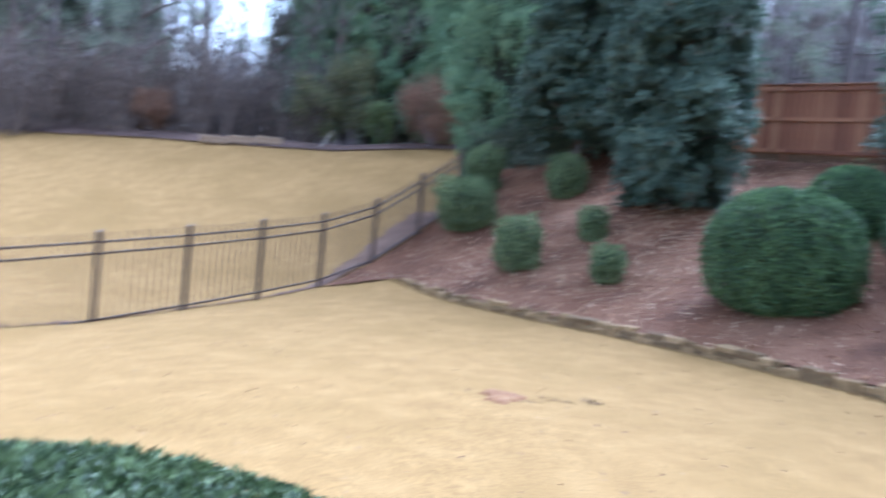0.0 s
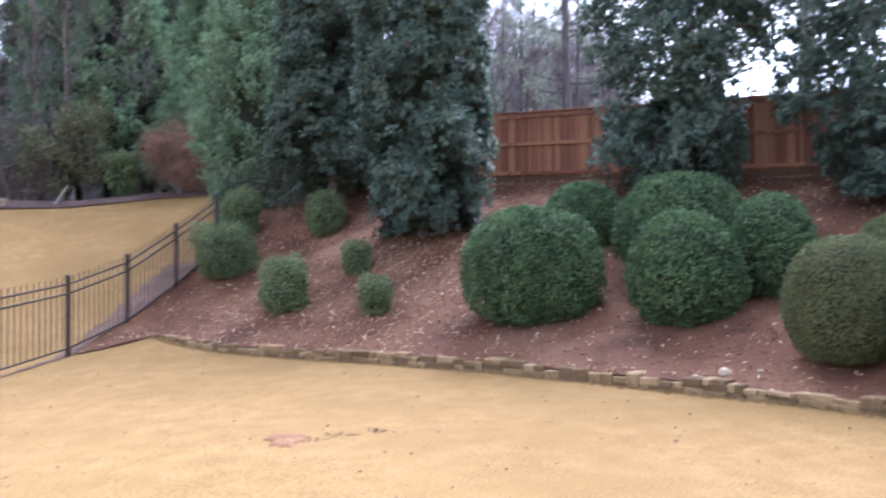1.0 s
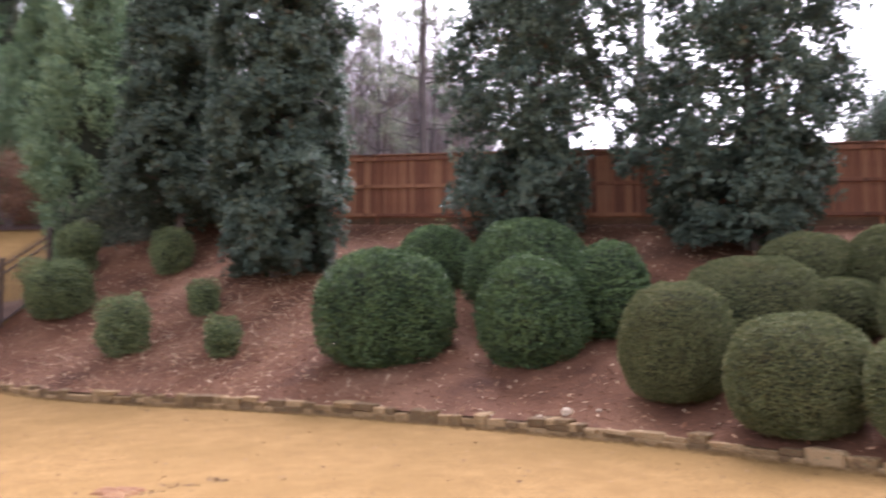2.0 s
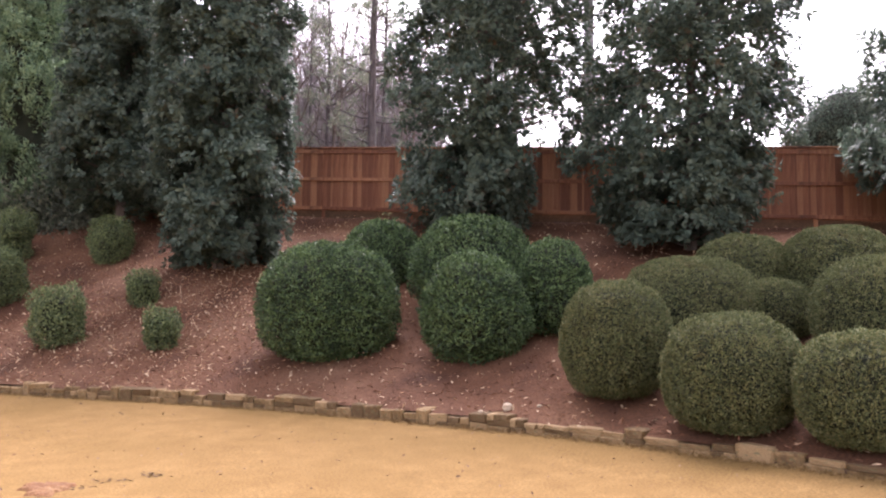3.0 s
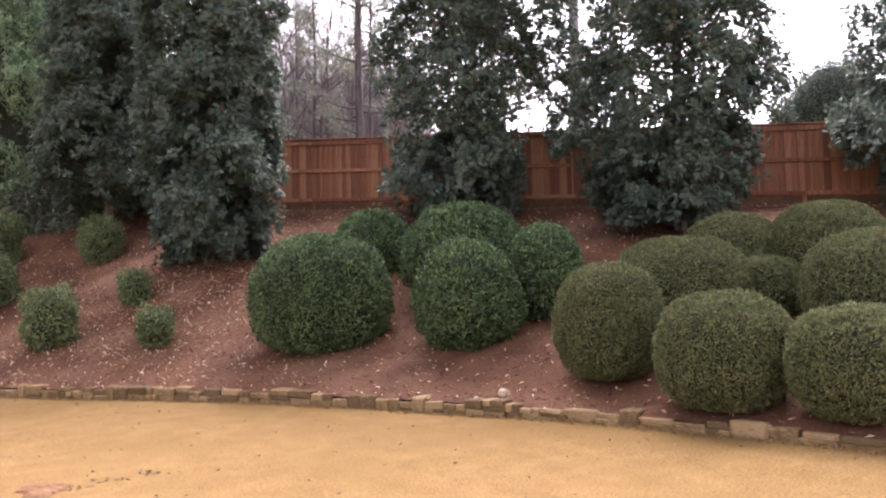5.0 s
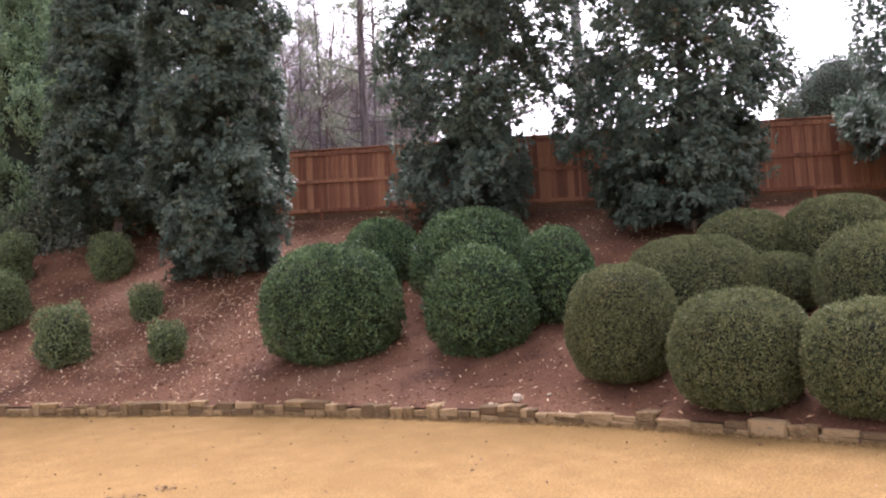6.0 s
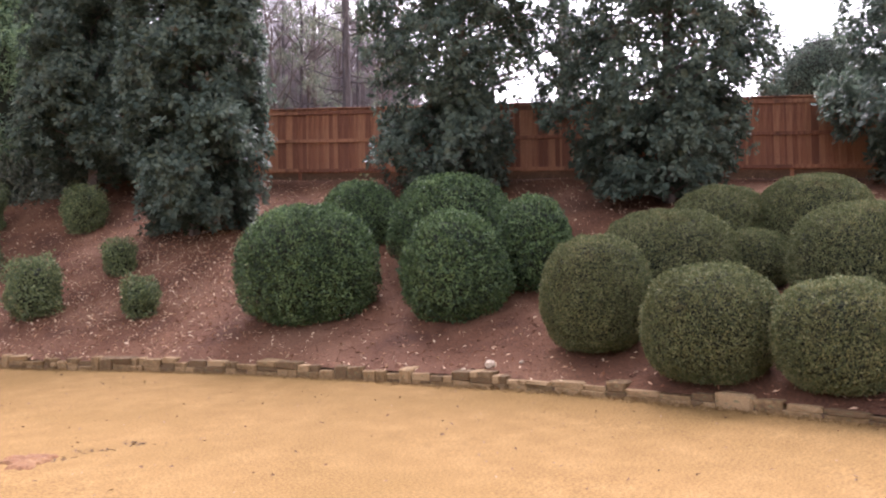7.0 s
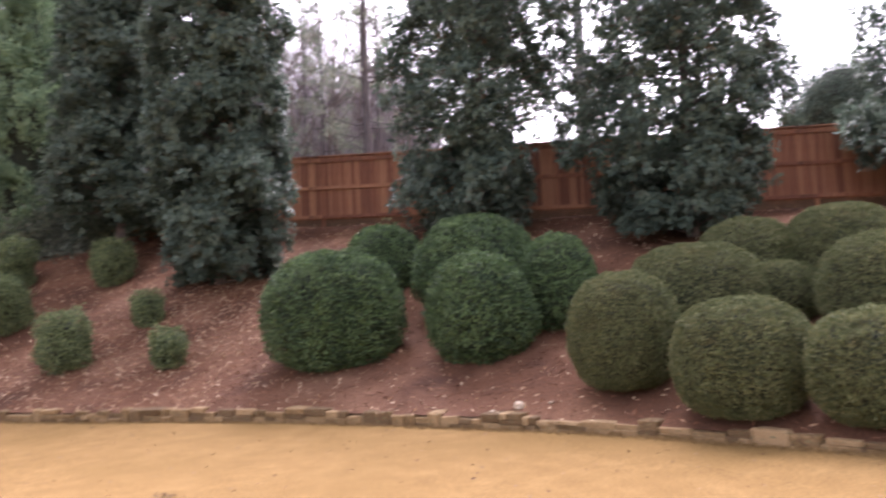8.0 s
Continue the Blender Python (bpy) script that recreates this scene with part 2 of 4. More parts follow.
WALL_TOP = 0.15


def to_wall(p):
    """Signed distance of points (n, 2) from the edging wall, positive up the bank."""
    best, side = np.full(len(p), 1e9), np.ones(len(p))
    for a, b in zip(WALL[:-1], WALL[1:]):
        e = b - a
        k = np.clip((p - a) @ e / (e @ e), 0, 1)
        off = p - (a + k[:, None] * e)
        d = np.hypot(*off.T)
        s = np.sign(e[0] * (p - a)[:, 1] - e[1] * (p - a)[:, 0])
        side = np.where(d < best, s, side)
        best = np.minimum(best, d)
    return best * side


def fence_foot(p):
    s = p @ FENCE_T
    return 3.85 - 0.45 * np.clip((s + 8.2) / 12.5, -0.3, 1.6)


def lawn_z(p):
    p = np.atleast_2d(np.asarray(p, float))
    rise = 0.28 * np.log1p(np.exp(np.clip((p[:, 1] - 18) / 0.8, -30, 30)))
    rise = np.minimum(rise, 4.6 + 0.03 * (p[:, 1] - 31))
    rise = rise + 0.055 * np.clip((p[:, 0] - 5.2) / 1.6, 0, 1) * np.clip((p[:, 1] + 3) / 2, 0, 1)
    fall = 0.125 * np.log1p(np.exp(np.clip((-p[:, 0] - 1.2) / 0.6, -30, 8))) * 0.6
    z = rise - np.minimum(fall, 0.5 + 0.45 * np.clip((17 - p[:, 1]) / 4, 0, 1))
    # the slope swells up to the foot of the metal fence
    s, b = (p - IRON_A) @ IRON_T, beyond_iron(p)
    swell = np.where(b > 0, np.exp(-np.maximum(b, 0) / 1.7), np.exp(np.minimum(b, 0) / 0.2))
    return z + np.maximum(iron_foot(np.clip(s, -12, 7)) - z, 0) * swell * np.clip((s - 0.3) / 0.8, 0, 1) * np.clip((9.5 - s) / 2.5, 0, 1)


def bank_z(p):
    p = np.atleast_2d(np.asarray(p, float))
    d1, d2 = np.maximum(to_wall(p), 0), np.maximum(FENCE_C - p @ FENCE_N, 0)
    u = d1 / (d1 + d2 + 1e-6)
    top = fence_foot(p)
    lump = 0.035 * np.sin(p[:, 0] * 1.9 + 0.6) * np.sin(p[:, 1] * 1.6) * np.minimum(1, d1)
    low = lawn_z(p) + 0.03
    low = low + (WALL_TOP - low) * np.clip((p[:, 0] + 2.3) / 0.9, 0, 1)
    return np.maximum(low + (top - low) * (0.85 * u + 0.15 * u * u * (3 - 2 * u)) + lump, lawn_z(p) + np.where(p[:, 0] < 0.5, 0.025, -9))


def beyond_iron(p):
    return (np.atleast_2d(p) - IRON_A) @ IRON_N


def iron_foot(s):
    """Foot of the metal fence at a distance along it."""
    marks = ((-12, -1.05), (-7.7, -0.84), (-5.9, -0.68), (-3.9, -0.49), (-2.0, -0.28), (0, -0.02), (1.77, 0.42), (3.55, 1.2), (5.3, 2.05), (7.1, 2.9), (9, 3.6))
    return np.interp(s, *zip(*marks))


def ground_z(p):
    """The sheet under everything: lawn, and soil under the bank."""
    p = np.atleast_2d(np.asarray(p, float))
    z = lawn_z(p)
    d1 = to_wall(p)
    inside = (d1 > 0.5) & (beyond_iron(p) < -0.3)
    return np.where(inside, bank_z(p) - 0.2, z)


def sheet(name, xs, ys, height, mat, smooth=True):
    gx, gy = np.meshgrid(xs, ys, indexing="ij")
    p = np.stack([gx.ravel(), gy.ravel()], 1)
    v = np.column_stack([p, height(p)])
    i, j = [a.ravel() for a in np.meshgrid(np.arange(len(xs) - 1), np.arange(len(ys) - 1), indexing="ij")]
    a = i * len(ys) + j
    f = np.stack([a, a + len(ys), a + len(ys) + 1, a + 1], 1)
    return new(name, raw_mesh(name, v, f, [mat], smooth=smooth))


def spread_axis(lo, hi, step, far):
    inner = np.arange(lo, hi + 1e-6, step)
    outer = np.geomspace(step * 2, far, 16)
    return np.concatenate([lo - outer[::-1], inner, hi + outer])


def lawn_surface(p):
    return ground_z(p) + 0.006 * np.sin(p[:, 0] * 2.1) * np.sin(p[:, 1] * 1.7 + 0.4)


ground = sheet("ground", spread_axis(-24, 26, 0.25, 1500), spread_axis(-6, 40, 0.25, 1500), lawn_surface, LAWN)
tagged(ground, "straw-yellow dormant lawn rising to a slope", "lawn", kind="structure")


def ruled(name, low, high, n, height, mat, lift=0.0):
    """A sheet between two lines of equal count of points, laid over the land."""
    k = np.linspace(0, 1, n)[None, :, None]
    p = low[:, None] * (1 - k) + high[:, None] * k
    m = len(low)
    flat = p.reshape(-1, 2)
    v = np.column_stack([flat, height(flat) + lift])
    i, j = [a.ravel() for a in np.meshgrid(np.arange(m - 1), np.arange(n - 1), indexing="ij")]
    a = i * n + j
    return new(name, raw_mesh(name, v, np.stack([a, a + n, a + n + 1, a + 1], 1), [mat], smooth=True))


def along(line, step):
    """Points at even steps along a polyline, rounded a little."""
    seg = np.hypot(*np.diff(line, axis=0).T)
    s = np.r_[0, np.cumsum(seg)]
    q = np.arange(0, s[-1], step)
    out = np.column_stack([np.interp(q, s, line[:, 0]), np.interp(q, s, line[:, 1])])
    w = max(1, int(0.6 / step))
    pad = np.pad(out, ((w, w), (0, 0)), mode="reflect", reflect_type="odd")
    return np.stack([pad[k:k + len(out)] for k in range(2 * w + 1)]).mean(0)


wall_line = along(WALL, 0.1)
left = along(np.array([(-2.97, 17.5), (-2.55, 17.58), (-2.2, 17.75), (-1.8, 17.98), (-1.42, 18.25)]), 0.12)
bank_low = np.concatenate([left, wall_line[8:]])
corner, end = FENCE_C * FENCE_N - 16.3 * FENCE_T, FENCE_C * FENCE_N + 17 * FENCE_T
low_s = np.linspace(0, 1, len(bank_low))[:, None]
bank_high = corner + (end - corner) * low_s + FENCE_N * 1.0
bank = ruled("mulch_bank", bank_low, bank_high, 90, bank_z, MULCH)
tagged(bank, "sloping garden bed of red-brown mulch", "garden bed", kind="structure")
strip_s = np.linspace(-16, 5.2, 160)[:, None]
ragged = 0.05 * np.sin(strip_s * 5.1) + 0.04 * np.sin(strip_s * 11.7 + 1) + 0.03 * np.sin(strip_s * 23 + 2)
wide = np.interp(strip_s, [-16, -4, -1, 0.5, 2, 3.6, 5], [0.1, 0.12, 0.16, 0.35, 0.75, 1.1, 1.3]) + ragged
strip = ruled("mulch_strip", IRON_A + IRON_T * strip_s + IRON_N * 0.02, IRON_A + IRON_T * strip_s + IRON_N * wide, 24, lawn_z, STRIP, 0.02)
tagged(strip, "narrow grey-brown mulch strip below the metal fence", "garden bed", kind="structure")
far_s = np.linspace(-60, 30, 140)
far_edge = np.column_stack([far_s, 30.4 + 0.06 * np.sin(far_s * 0.9) - 0.0045 * np.maximum(-far_s, 0) ** 2])
woods = ruled("woodland_floor", far_edge, far_edge + np.array([0, 40.0]), 40, lawn_z, WOODS, 0.06)
tagged(woods, "brown leaf-covered woodland floor beyond the lawn", "woodland floor", kind="structure")


# ---- clipped shrubs ----
def shrub(name, label, category, x, y, width, top, mat, seed, leaf=0.05, density=1500, power=2.5, depth=1.0, group="", rough=0.03,
          sink=0.06, spread=0.6, shag=0.02, taper=0.0, shell=0.17, foot=2.9, flat=0.0, lumpy=0.04):
    """A clipped shrub that stands on the bank: a near-black body as painted inner shade, a shell of leaves and a short
    stem.
    """
    r = np.random.RandomState(seed)
    z = float(bank_z([(x, y)])[0])
    tall = top - z + sink
    rx, ry, rz = width / 2, width / 2 * depth, tall / 2
    shrub_ob = thing(name, label, category, group, (x, y, z))
    area = 4 * math.pi * ((rx * ry) ** 1.6 / 3 + 2 * (rx * rz) ** 1.6 / 3) ** (1 / 1.6)
    n = int(area * density)
    d = unit(r.normal(size=(n, 3)))
    p = onto(d, rx, ry, rz, power, seed, rough, foot)
    lump = 0.5 * ripple(p * 9.0 / max(rx, 0.5) ** 0.5, 1.0, seed + 3) + 0.5 * ripple(p * 20.0, 1.0, seed + 5)
    p *= 1 - r.uniform(size=(n, 1)) ** 1.6 * shell + lump[:, None] * lumpy + np.maximum(r.normal(size=(n, 1)) - 1, 0) * shag
    p[:, :2] *= 1 + taper * p[:, 2:] / rz
    nor = unit(p / np.array([rx, ry, rz]) ** 2)
    keep = p[:, 2] > -rz * 0.93
    lay = unit(nor + np.array([0, 0, flat]))
    lv, lf = leaves(r, p[keep], lay[keep], leaf, leaf * 0.55, spread=spread, up=0.35 - flat * 0.3)
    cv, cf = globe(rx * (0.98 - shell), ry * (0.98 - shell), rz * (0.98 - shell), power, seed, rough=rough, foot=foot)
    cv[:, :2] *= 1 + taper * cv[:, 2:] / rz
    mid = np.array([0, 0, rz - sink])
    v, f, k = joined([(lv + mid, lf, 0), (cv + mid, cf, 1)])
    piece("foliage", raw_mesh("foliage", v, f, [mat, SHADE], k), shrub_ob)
    sv, sf, _ = tubes([[((0, 0, -0.1), 0.05), ((0.02, 0.01, rz * 0.6), 0.04)], [((0, 0, 0.05), 0.03), ((0.15 * rx, 0.2 * rx, rz * 0.7), 0.02)]])
    piece("stem", raw_mesh("stem", sv, sf, [BARK]), shrub_ob)
    return shrub_ob


HL = "rounded clipped holly shrub with glossy green leaves on mulch"
for x, y, w, top, seed, dep, pw, sink in ((5.05, 12.6, 2.30, 2.57, 11, 0.85, 2.6, 0.2), (7.03, 14.82, 1.60, 3.29, 12, 1.0, 2.1, 0.1),
                                          (7.62, 12.15, 2.26, 3.15, 13, 0.95, 2.15, 0.12), (6.63, 10.55, 1.63, 2.38, 14, 0.95, 2.15, 0.16),
                                          (8.02, 10.3, 1.2, 2.66, 15, 1.0, 2.2, 0.12)):
    shrub("holly_shrub", HL, "shrub", x, y, w, top, HOLLY, seed, 0.052, 2600, pw, depth=dep, group="clipped green hollies", rough=0.04, shag=0.03, spread=0.75,
          sink=sink, flat=0.5, foot=2.6, taper=-0.03, shell=0.15, lumpy=0.045)
BL = "rounded clipped boxwood shrub with small olive-green leaves"
for x, y, w, top, seed in ((7.02, 7.74, 1.34, 1.92, 21), (8.72, 8.07, 1.84, 2.29, 22), (7.06, 5.98, 1.40, 1.52, 23), (7.42, 4.68, 1.24, 1.37, 24),
                           (9.7, 5.75, 1.75, 2.24, 25), (10.1, 8.3, 1.44, 2.70, 26), (10.9, 7.25, 1.55, 2.80, 27), (8.75, 4.0, 1.25, 1.66, 28), (9.75, 7.5, 1.15, 1.98, 29)):
    shrub("boxwood_shrub", BL, "shrub", x, y, w, top, BOX, seed, 0.030, 7600, 2.35, group="clipped olive boxwoods", rough=0.024, spread=0.75, shell=0.10, sink=0.06,
          flat=0.35, lumpy=0.026, foot=2.5, taper=0.0)
SL = "small young clipped holly with pale green leaves on mulch"
for x, y, w, top, seed in ((1.2, 16.66, 0.94, 1.84, 31), (2.56, 20.66, 0.96, 3.62, 32), (2.8, 17.27, 0.62, 2.24, 33), (2.73, 14.84, 0.60, 1.5, 34),
                           (0.06, 20.4, 1.55, 2.74, 35), (0.5, 22.6, 0.95, 3.9, 36)):
    shrub("young_shrub", SL, "shrub", x, y, w, top, YOUNG, seed, 0.055, 2100, 2.4, group="small young shrubs", rough=0.13, spread=1.0, shag=0.12, taper=0.12, shell=0.34,
          foot=2.2, flat=0.3, lumpy=0.09, sink=0.1)


# ---- dry-stone edging wall ----
def stone_mesh(seed):
    r = random.Random(seed)
    bm = bmesh.new()
    bmesh.ops.create_cube(bm, size=1)
    for v in bm.verts:
        v.co += Vector([r.uniform(-0.06, 0.06) for _ in range(3)])
    bmesh.ops.bevel(bm, geom=bm.edges[:], offset=0.1, segments=1, affect="EDGES")
    for v in bm.verts:
        v.co += Vector([r.uniform(-0.03, 0.03) for _ in range(3)])
    me = bpy.data.meshes.new("stone")
    bm.to_mesh(me)
    bm.free()
    me.materials.append(STONE)
    return me


STONES = [stone_mesh(k) for k in range(10)]
wall = new("edging_wall")
tagged(wall, "low dry-stacked edging wall of tan field stones", "stone wall", kind="structure")
seg = np.r_[0, np.cumsum(np.hypot(*np.diff(wall_line, axis=0).T))]


def on_wall(s):
    p = np.array([np.interp(s, seg, wall_line[:, 0]), np.interp(s, seg, wall_line[:, 1])])
    q = np.array([np.interp(s + 0.1, seg, wall_line[:, 0]), np.interp(s + 0.1, seg, wall_line[:, 1])])
    return p, math.atan2(*(q - p)[::-1])


r = random.Random(5)
BIG_BLOCK = 15.85  # one large squared block in the wall
s = 0.9
stones = []
while s < 23.0:
    run = r.uniform(0.18, 0.42)
    tall = max(0.09, r.uniform(0.14, 0.235) - max(0.0, float(lawn_z(on_wall(s)[0])[0]) if s > 3 else 0.0)) * min(1.0, 0.45 + (s - 0.9) / 4)
    kind = r.random()
    if abs(s - BIG_BLOCK) < 0.2:
        run, courses = 0.40, [(0, 0.165)]
    elif kind < 0.24:
        courses = [(0, tall)]
        run *= 0.75
    elif kind < 0.86:
        cut = r.uniform(0.4, 0.6) * tall
        courses = [(0, cut), (cut, tall)]
    else:
        courses = [(0, tall * 0.33), (tall * 0.33, tall * 0.66), (tall * 0.66, tall)]
    for low_z, high_z in courses:
        splits = [0, 1] if len(courses) == 1 or r.random() < 0.7 else [0, r.uniform(0.35, 0.65), 1]
        for a, b in zip(splits[:-1], splits[1:]):
            stones.append((s + run * a, s + run * b, low_z, high_z))
    s += run
for a, b, low_z, high_z in stones:
    p, ang = on_wall((a + b) / 2)
    ob = new("stone", STONES[r.randrange(10)])
    base = float(lawn_z(p)[0])
    deep = r.uniform(0.2, 0.3)
    out = r.uniform(-0.012, 0.022)
    nx, ny = math.sin(ang), -math.cos(ang)
    ob.matrix_basis = (Matrix.Translation((p[0] + nx * out - nx * deep * 0.3, p[1] + ny * out - ny * deep * 0.3, base + (low_z + high_z) / 2 - 0.02))
                       @ pose(0, 0, 0, r.uniform(-2, 2), r.uniform(-1.5, 1.5), math.degrees(ang) + r.uniform(-2.5, 2.5))
                       @ Matrix.Diagonal(((b - a) * 0.99, deep, (high_z - low_z) * 1.04, 1)))
    ob.parent = wall
back = np.concatenate([wall_line[k:k + 1] for k in range(8, 231)])
tang = unit(np.gradient(back, axis=0))
inn = np.stack([-tang[:, 1], tang[:, 0]], 1)
rows_ = []
for off, z in ((-0.02, -0.1), (-0.02, 0.10), (0.4, 0.12), (0.4, -0.1)):
    rows_.append(np.column_stack([back + inn * off, np.full(len(back), z)]))
core = np.stack(rows_, 1).reshape(-1, 3)
i, j = [a.ravel() for a in np.meshgrid(np.arange(len(back) - 1), np.arange(3), indexing="ij")]
a = i * 4 + j
piece("backfill", raw_mesh("backfill", core, np.stack([a, a + 1, a + 5, a + 4], 1), [EARTH_AND_SHADE]), wall, "dark packed earth between the stones")


# ---- cedar privacy fence ----
def board_mesh(w, t, h, name, mat, bevel=0.004):
    bm = bmesh.new()
    box(bm, (w, t, h), (0, 0, h / 2), bevel)
    me = bpy.data.meshes.new(name)
    bm.to_mesh(me)
    bm.free()
    me.materials.append(mat)
    return me


cedar = new("cedar_fence")
tagged(cedar, "tall reddish-brown stained cedar board privacy fence", "wooden fence", kind="structure")
turn_f = math.degrees(math.atan2(FENCE_T[1], FENCE_T[0]))
BOARDS = [board_mesh(w, 0.02, 1.66, "board", CEDAR) for w in (0.1425, 0.1428, 0.142)]
BATTEN = board_mesh(0.045, 0.02, 1.64, "batten", CEDAR)
POST = board_mesh(0.09, 0.09, 1.95, "post", CEDAR, 0.006)
S0, S1, PANEL = -15.3, 9.6, 2.42


def fence_at(s):
    p = FENCE_N * FENCE_C + FENCE_T * s
    return p[0], p[1], float(fence_foot(p[None])[0])


r = random.Random(8)
s, k = S0, 0
while s < S1:
    x, y, z = fence_at(s)
    ob = piece("board", BOARDS[k % 3], cedar)
    ob.matrix_basis = pose(x, y, z + 0.2 + r.uniform(-0.004, 0.004), r.uniform(-0.3, 0.3), 0, turn_f + r.uniform(-0.5, 0.5))
    if k % 2 == 0:
        off = 0.07
        q = np.array([x, y]) + FENCE_T * off - FENCE_N * 0.021
        ob = piece("batten", BATTEN, cedar)
        ob.matrix_basis = pose(q[0], q[1], z + 0.21, 0, 0, turn_f)
    s += 0.143
    k += 1
s = S0
while s < S1:
    x0, y0, z0 = fence_at(s)
    x1, y1, z1 = fence_at(s + PANEL)
    q = np.array([x0, y0]) + FENCE_N * 0.075
    ob = piece("post", POST, cedar)
    ob.matrix_basis = pose(q[0], q[1], z0 - 0.12, 0, 0, turn_f)
    slope = math.degrees(math.atan2(z1 - z0, PANEL))
    # the lowest board is added to close the gap, dark for its shade
    for name, h, dz, dep, off in (("rail", 0.085, 1.02, 0.035, -0.052), ("rail", 0.085, 0.25, 0.035, -0.052), ("rail", 0.10, 1.76, 0.03, -0.048),
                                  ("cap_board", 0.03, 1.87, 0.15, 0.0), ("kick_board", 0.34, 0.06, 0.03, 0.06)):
        bm = bmesh.new()
        box(bm, (PANEL - 0.004, dep, h), bevel=0.004)
        me = bpy.data.meshes.new(name)
        bm.to_mesh(me)
        bm.free()
        me.materials.append(EARTH_AND_SHADE if name == "kick_board" else CEDAR)
        ob = piece(name, me, cedar, "board filling the gap below the fence, coloured dark as shade" if name == "kick_board" else "")
        q = np.array([(x0 + x1) / 2, (y0 + y1) / 2]) + FENCE_N * off
        ob.matrix_basis = pose(q[0], q[1], (z0 + z1) / 2 + dz, 0, -slope, turn_f)
    s += PANEL


# ---- metal picket fence ----
iron = new("picket_fence")
tagged(iron, "dark bronze metal picket fence stepping up the slope", "metal fence", kind="structure")
turn_i = math.degrees(math.atan2(IRON_T[1], IRON_T[0]))


STEP, HIGH = 1.8, 1.5
PICKET = board_mesh(0.018, 0.018, HIGH - 0.02, "picket", IRON, 0.003)
IPOST = board_mesh(0.076, 0.076, HIGH + 0.12, "post", IRON, 0.004)
bm = bmesh.new()
box(bm, (0.088, 0.088, 0.02), (0, 0, 0.01), 0.004)
bmesh.ops.create_cone(bm, cap_ends=True, segments=4, radius1=0.058, radius2=0.004, depth=0.03, matrix=Matrix.Translation((0, 0, 0.035)) @ pose(0, 0, 0, 0, 0, 45))
me = bpy.data.meshes.new("post_cap")
bm.to_mesh(me)
bm.free()
me.materials.append(IRON)
IPOSTCAP = me
for k in range(-6, 4):
    s0, s1 = k * STEP, (k + 1) * STEP
    z0, z1 = iron_foot(s0), iron_foot(s1)
    p0, p1 = IRON_A + IRON_T * s0, IRON_A + IRON_T * s1
    ob = piece("post", IPOST, iron)
    ob.matrix_basis = pose(p0[0], p0[1], z0 - 0.1, 0, 0, turn_i)
    cap = piece("post_cap", IPOSTCAP, iron)
    cap.matrix_basis = pose(p0[0], p0[1], z0 + HIGH + 0.02, 0, 0, turn_i)
    if k == 3:
        break
    tilt = math.degrees(math.atan2(z1 - z0, STEP))
    run = math.hypot(STEP, z1 - z0)
    for dz in (0.07, HIGH - 0.33, HIGH - 0.14):
        bm = bmesh.new()
        box(bm, (run - 0.07, 0.036, 0.036), bevel=0.003)
        me = bpy.data.meshes.new("rail")
        bm.to_mesh(me)
        bm.free()
        me.materials.append(IRON)
        ob = piece("rail", me, iron)
        m = (p0 + p1) / 2
        ob.matrix_basis = pose(m[0], m[1], (z0 + z1) / 2 + dz, 0, -tilt, turn_i)
    for q in range(1, 12):
        f = q / 12
        p = p0 + (p1 - p0) * f
        ob = piece("picket", PICKET, iron)
        ob.matrix_basis = pose(p[0], p[1], z0 + (z1 - z0) * f + 0.04, 0, 0, turn_i)


# ---- trees ----
def limb(r, start, way, length, radius, bends=6, curl=0.12, rise=0.0):
    pts, p, w = [], np.array(start, float), np.array(way, float) / np.linalg.norm(way)
    for k in range(bends + 1):
        pts.append((p.copy(), radius * (1 - 0.85 * k / bends)))
        w = w + r.normal(size=3) * curl + np.array([0, 0, rise])
        w /= np.linalg.norm(w)
        p = p + w * length / bends
    return pts


def broad_leaves(r, at, way, face, length, width, droop=0.12):
    """Broad leaves of four triangles from the points at, running along way with their upper side to face."""
    n = len(at)
    side = unit(np.cross(face, way))
    up_side = np.cross(way, side)
    long = (length * r.uniform(0.75, 1.25, n))[:, None]
    wide = long * width / length * 0.5
    sag = np.array([0, 0, -droop]) * long
    a, b = at + way * long * 0.32 + sag * 0.1, at + way * long * 0.70 + sag * 0.5
    fold = up_side * wide * 0.35
    verts = np.stack([at, a + side * wide + fold, b + side * wide * 0.85 + fold, at + way * long + sag, b - side * wide * 0.85 + fold, a - side * wide + fold], 1)
    base = np.arange(n)[:, None] * 6
    faces = np.concatenate([base + [0, 1, 5], base + [1, 2, 5], base + [5, 2, 4], base + [2, 3, 4]], 1).reshape(-1, 3)
    return verts.reshape(-1, 3), faces


